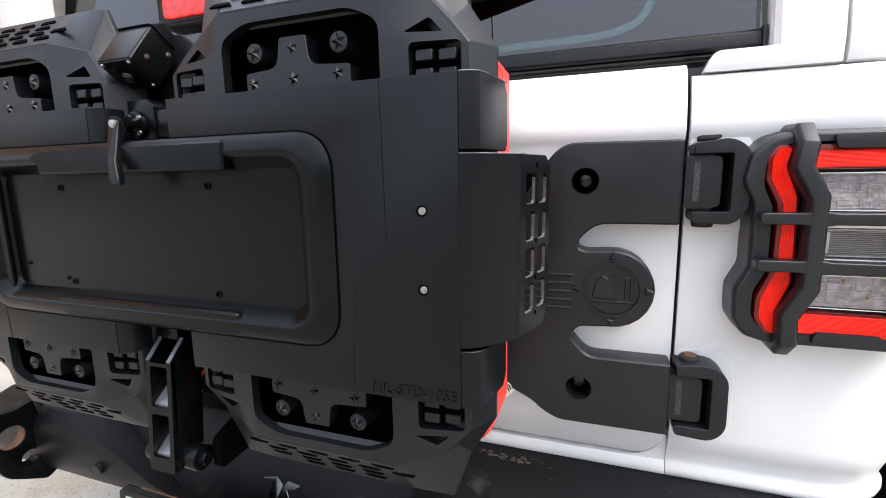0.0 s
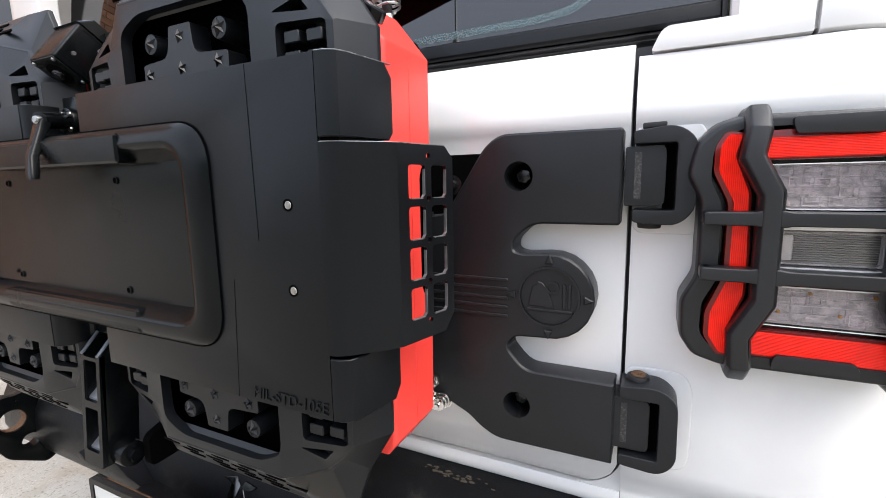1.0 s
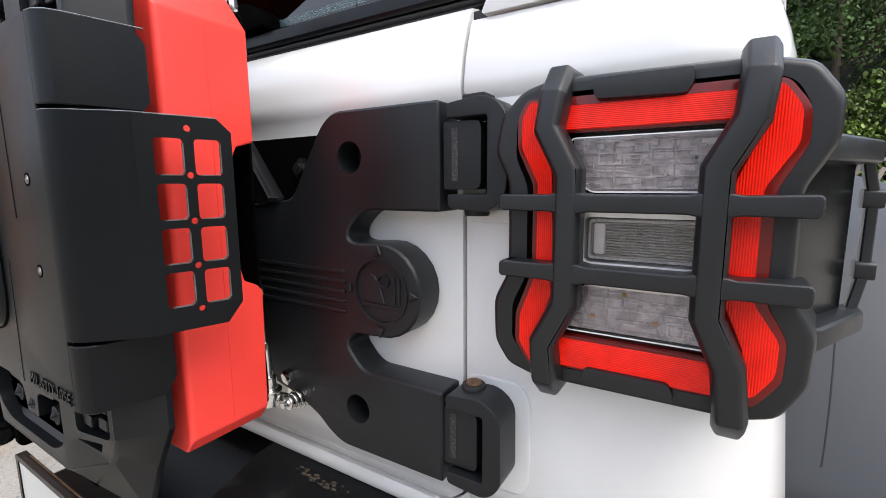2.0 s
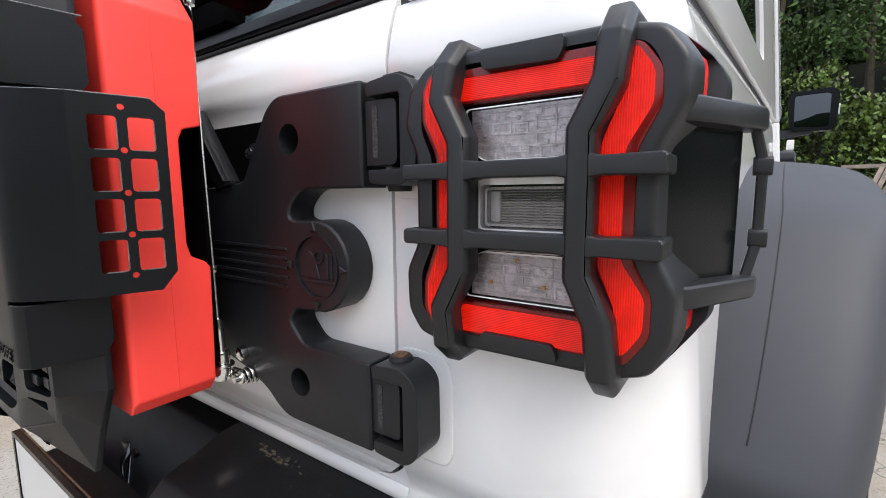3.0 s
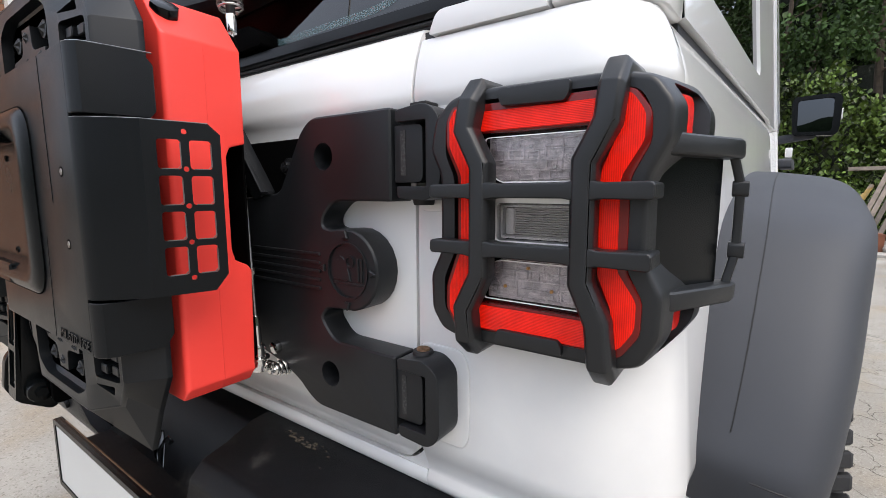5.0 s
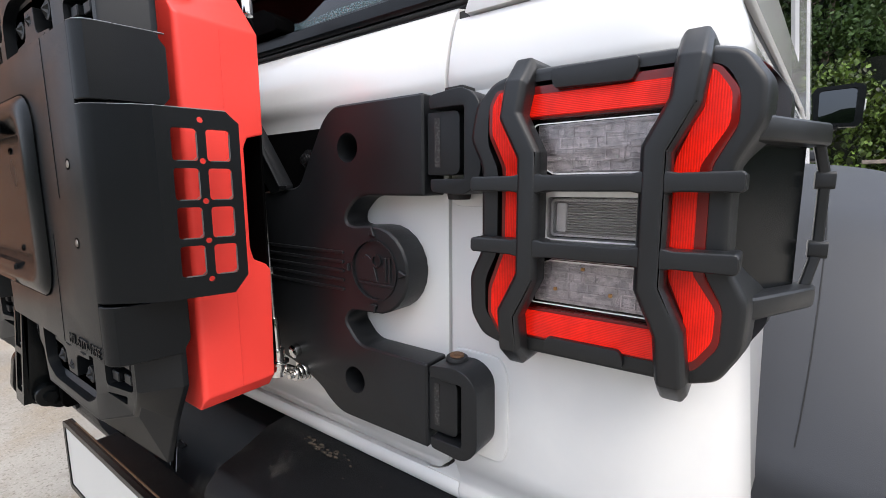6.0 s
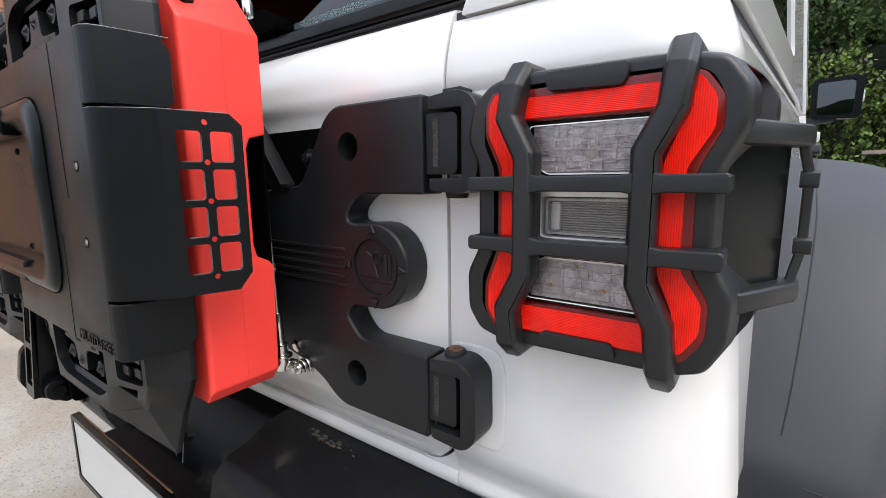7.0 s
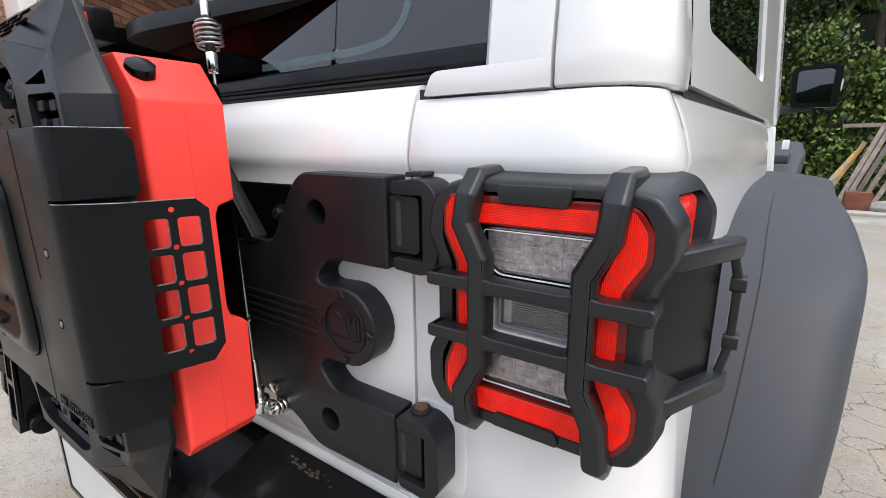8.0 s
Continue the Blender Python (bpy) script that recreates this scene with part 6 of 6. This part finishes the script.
def thicket():
    rng = np.random.RandomState(3)
    spots = []
    # clumps of climbing growth on a bank: front edge bulges and gaps
    for k in range(1150):
        cx = rng.uniform(-1.0, 9.0)
        cz = rng.uniform(0.2, 3.5 + 0.45 * math.sin(1.7 * cx) + 0.3 * math.sin(4.1 * cx + 1))
        cy = 12.9 + 0.35 * cz + 0.5 * math.sin(cx * 2.1) + rng.uniform(-0.3, 0.5) - 0.05 * cx
        r = rng.uniform(0.18, 0.5)
        m = int(38 * r / 0.35)
        d = rng.normal(0, 1, (m, 3))
        d /= np.linalg.norm(d, axis=1)[:, None]
        spots.append(np.array((cx, cy, cz)) + d * r * np.array((1, 0.7, 0.8)) * rng.uniform(0.6, 1.0, (m, 1)))
    pts = np.concatenate(spots)
    leaves("climbing_shrubs", pts[pts[:, 2] > 0.05], 0.062, M["leaf"], "dense green climbing shrubs on a bank", "shrubs", 5)
    bank = bmesh.new()
    rows = []
    for i in range(24):
        x = -4 + i * 0.9
        rows.append([bank.verts.new((x, 13.5 + 0.5 * z + 0.35 * noise.noise(Vector((x * 0.5, z, 2))), z - 0.02)) for z in (0, 0.8, 1.7, 2.8, 4.2)])
    for a, b in zip(rows, rows[1:]):
        for j in range(4):
            bank.faces.new((a[j], b[j], b[j + 1], a[j + 1]))
    solo("earth_bank", bank, M["soil"], "soil bank under the growth, coloured near-black for shade", "bank", "structure")


# near-black soil: the shade between the leaves is put into its colour
M["soil"] = mat("shade_dark_soil", (0.007, 0.010, 0.005), 0.95, vary=0.4, scale=3, bump=0.6, dist=0.02)
thicket()


def tree(x, y, h, lean, seed):
    rng = random.Random(seed)
    t = thing("tree", (x, y, 0), "slender broadleaf tree with a dark uneven crown", "tree", "trees behind the yard")
    trunk, p = [], Vector((x, y, 0))
    top = Vector((x + lean * h, y + 0.3, h))
    rings = []
    for i in range(9):
        f = i / 8
        q = p.lerp(top, f) + Vector((0.12 * math.sin(f * 5 + seed), 0.1 * math.sin(f * 4), 0))
        r = 0.13 * (1 - f) + 0.02
        trunk.append(q)
        rings.append([q + Vector((r * math.cos(2 * math.pi * k / 9), r * math.sin(2 * math.pi * k / 9), 0)) for k in range(9)])
    bms = [loft(rings)]
    spots = []
    for i in range(14):
        f = rng.uniform(0.20, 0.98)
        a = rng.uniform(0, 6.28)
        s = p.lerp(top, f)
        L = rng.uniform(0.9, 1.9) * (1.25 - f * 0.6)
        e = s + Vector((math.cos(a) * L, math.sin(a) * L, rng.uniform(0.2, 0.8)))
        bms.append(rod(s, e, 0.035 * (1.2 - f), 0.008, 7))
        for j in range(5):
            c = s.lerp(e, rng.uniform(0.4, 1.05)) + Vector((rng.uniform(-.3, .3), rng.uniform(-.3, .3), rng.uniform(-.2, .3)))
            for k in range(48):
                spots.append((c.x + rng.gauss(0, 0.27), c.y + rng.gauss(0, 0.27), c.z + rng.gauss(0, 0.2)))
    part("trunk", join(*bms), M["bark"], t)
    leaves("crown", spots, 0.065, M["leaf_dark"], "dark green leaves", "", seed, t)


for k, (x, y, h, lean) in enumerate(((2.6, 15.0, 7.5, 0.02), (4.6, 15.6, 8.2, -0.03), (6.6, 15.2, 7.6, 0.03), (0.6, 15.8, 8.0, 0.02), (3.6, 17.2, 9.0, 0.0), (5.6, 17.5, 9.0, 0.02), (8.6, 16.0, 8.4, -0.02), (1.6, 17.6, 9.0, 0.01), (10.8, 15.5, 8.0, 0.0), (-1.8, 17.0, 8.6, 0.0))):
    tree(x, y, h, lean, 20 + k)


def far_wood():
    rng = np.random.RandomState(9)
    n = 15000
    x = rng.uniform(-12, 22, n)
    z = rng.uniform(0.3, 10.5, n)
    y = 19.5 + 0.9 * np.sin(x * 1.3) + rng.uniform(-0.8, 1.2, n) + 0.15 * z
    keep = z < 9 + 1.3 * np.sin(x * 0.9)
    leaves("far_woodland", np.stack((x, y, z), 1)[keep], 0.24, M["leaf_dark"], "dark wooded slope beyond the yard", "woodland", 12)
    bm = bmesh.new()
    rows = [[bm.verts.new((x, 20.6 + 0.06 * z + 0.5 * noise.noise(Vector((x * .3, z * .3, 0))), z + (0.8 * noise.noise(Vector((x * .4, 5, 0))) if z > 8 else 0))) for z in (0, 3, 6, 8.6)] for x in range(-14, 25, 2)]
    for a, b in zip(rows, rows[1:]):
        for j in range(3):
            bm.faces.new((a[j], b[j], b[j + 1], a[j + 1]))
    solo("wooded_slope", bm, M["soil"], "slope behind the trees, coloured near-black for shade", "slope", "structure")


far_wood()


def wood_pile():
    rows = [((1.50, 11.0, 0.14), (2.10, 11.7, 1.02), "yellow"), ((1.62, 11.1, 0.06), (2.22, 11.9, 1.20), "yellow"), ((1.84, 10.9, 0.08), (2.42, 11.8, 1.48), "wood"), ((1.93, 10.9, 0.08), (2.52, 11.8, 1.50), "wood"), ((2.02, 10.85, 0.08), (2.62, 11.8, 1.46), "wood"), ((2.14, 10.85, 0.06), (2.75, 11.8, 1.40), "wood"), ((1.42, 10.85, 0.26), (2.0, 10.8, 0.14), "yellow"), ((1.85, 11.85, 1.50), (3.1, 11.9, 1.52), "wood"), ((2.30, 10.9, 0.06), (2.95, 11.8, 1.36), "wood")]
    for a, b, m in rows:
        bm = bar([a, b], 0.075, 0.03, (0.2, -1, 0.4), 0.004)
        solo("plank", bm, M[m], "weathered leaning timber plank" if m == "wood" else "timber plank with worn yellow paint", "plank", group="stacked planks")
    solo("rusty_box", slab(rounded([(1.90, 0.06), (2.24, 0.06), (2.26, 0.36), (1.91, 0.37)], 0.01), "y", 10.55, 10.8, bev=0.012), M["rustbox"], "small rusted steel box by the planks", "box")
    for x, y, s in ((2.42, 10.6, 0.17), (2.72, 10.6, 0.12), (1.66, 10.7, 0.08)):
        bm = bmesh.new()
        bmesh.ops.create_icosphere(bm, subdivisions=2, radius=s)
        for v in bm.verts:
            v.co = Vector((v.co.x * 1.2, v.co.y, v.co.z * 0.75)) * (1 + 0.25 * noise.noise(v.co * 9 + Vector((x, 0, 0)))) + Vector((x, y, s * 0.45 + 0.05))
        solo("rock", bm, M["stone"], "rough grey stone on the kerb", "stone", angle=20)
    solo("kerb", slab([(10.2, -0.02), (10.2, 0.05), (10.25, 0.06), (11.5, 0.06), (11.5, -0.02)], "x", -3, 14, bev=0.01), M["kerb"], "low pale concrete kerb strip along the bank", "kerb", "structure")


wood_pile()


def brick_building():
    t = thing("brick_building", (-5.8, 3.5, 0), "red brick building with green-framed window and white post", "building")
    w = part("wall", block(-5.80, -5.50, -1.72, 9.0, 0.0, 5.2, 0.0), M["mortar"], t, "brick wall with pale mortar")
    win = part("window", block(-5.52, -5.47, 2.05, 3.55, 1.5, 3.05, 0.004), M["glass"], t, "dark window pane")
    for y0, y1, z0, z1 in ((1.98, 2.06, 1.42, 3.12), (3.54, 3.62, 1.42, 3.12), (1.98, 3.62, 3.04, 3.12), (1.98, 3.62, 1.42, 1.5), (2.02, 3.58, 2.45, 2.51), (2.76, 2.82, 1.5, 3.05)):
        part("frame_bar", block(-5.50, -5.44, y0, y1, z0, z1, 0.005), M["green"], win, "pale green frame")
    part("lintel", block(-5.50, -5.30, 1.7, 4.2, 3.15, 3.30, 0.01), M["yellow"], t, "orange-brown timber lintel")
    part("post", block(-5.44, -5.30, 1.50, 1.66, 0.0, 5.2, 0.01), M["render"], t, "white painted post")
    part("downpipe", rod((-5.44, -1.60, 0), (-5.44, -1.60, 5.2), 0.05, 0.05, 14), M["render"], t, "pale downpipe")
    me = finish(slab(rect(-0.1025, 0.1025, -0.0325, 0.0325, 0.004, 2), "y", -0.012, 0.05), "brick", M["brick"])
    rest = []
    turn = Matrix.Rotation(radians(90), 4, "Z")
    for j in range(69):
        z = 0.04 + j * 0.075
        for i in range(50):
            y = -1.61 + i * 0.215 + (0.107 if j % 2 else 0)
            if 1.95 < y < 3.65 and 1.4 < z < 3.2:
                continue
            if y < 1.45 and 2.3 < z < 3.65:
                ob = new("brick", me)
                ob.parent = w
                ob.matrix_local = Matrix.Translation((-5.50, y, z)) @ turn
            elif y < 8.9:
                rest.append((y, z))
    verts, faces = [], []
    for y, z in rest:
        q = len(verts)
        for dx in (-5.488, -5.52):
            verts += [(dx, y - 0.1, z - 0.0325), (dx, y + 0.1, z - 0.0325), (dx, y + 0.1, z + 0.0325), (dx, y - 0.1, z + 0.0325)]
        faces += [(q, q + 1, q + 2, q + 3), (q, q + 4, q + 5, q + 1), (q + 2, q + 6, q + 7, q + 3), (q + 1, q + 5, q + 6, q + 2), (q, q + 3, q + 7, q + 4)]
    m2 = bpy.data.meshes.new("brickwork")
    m2.from_pydata(verts, [], faces)
    m2.materials.append(M["brick"])
    ob = new("brickwork", m2)
    ob.parent = w
    tagged(ob, kind="stuff")


M["green"] = mat("pale_green_paint", (0.22, 0.40, 0.25), 0.6, vary=0.15, scale=8, bump=0.1)
brick_building()
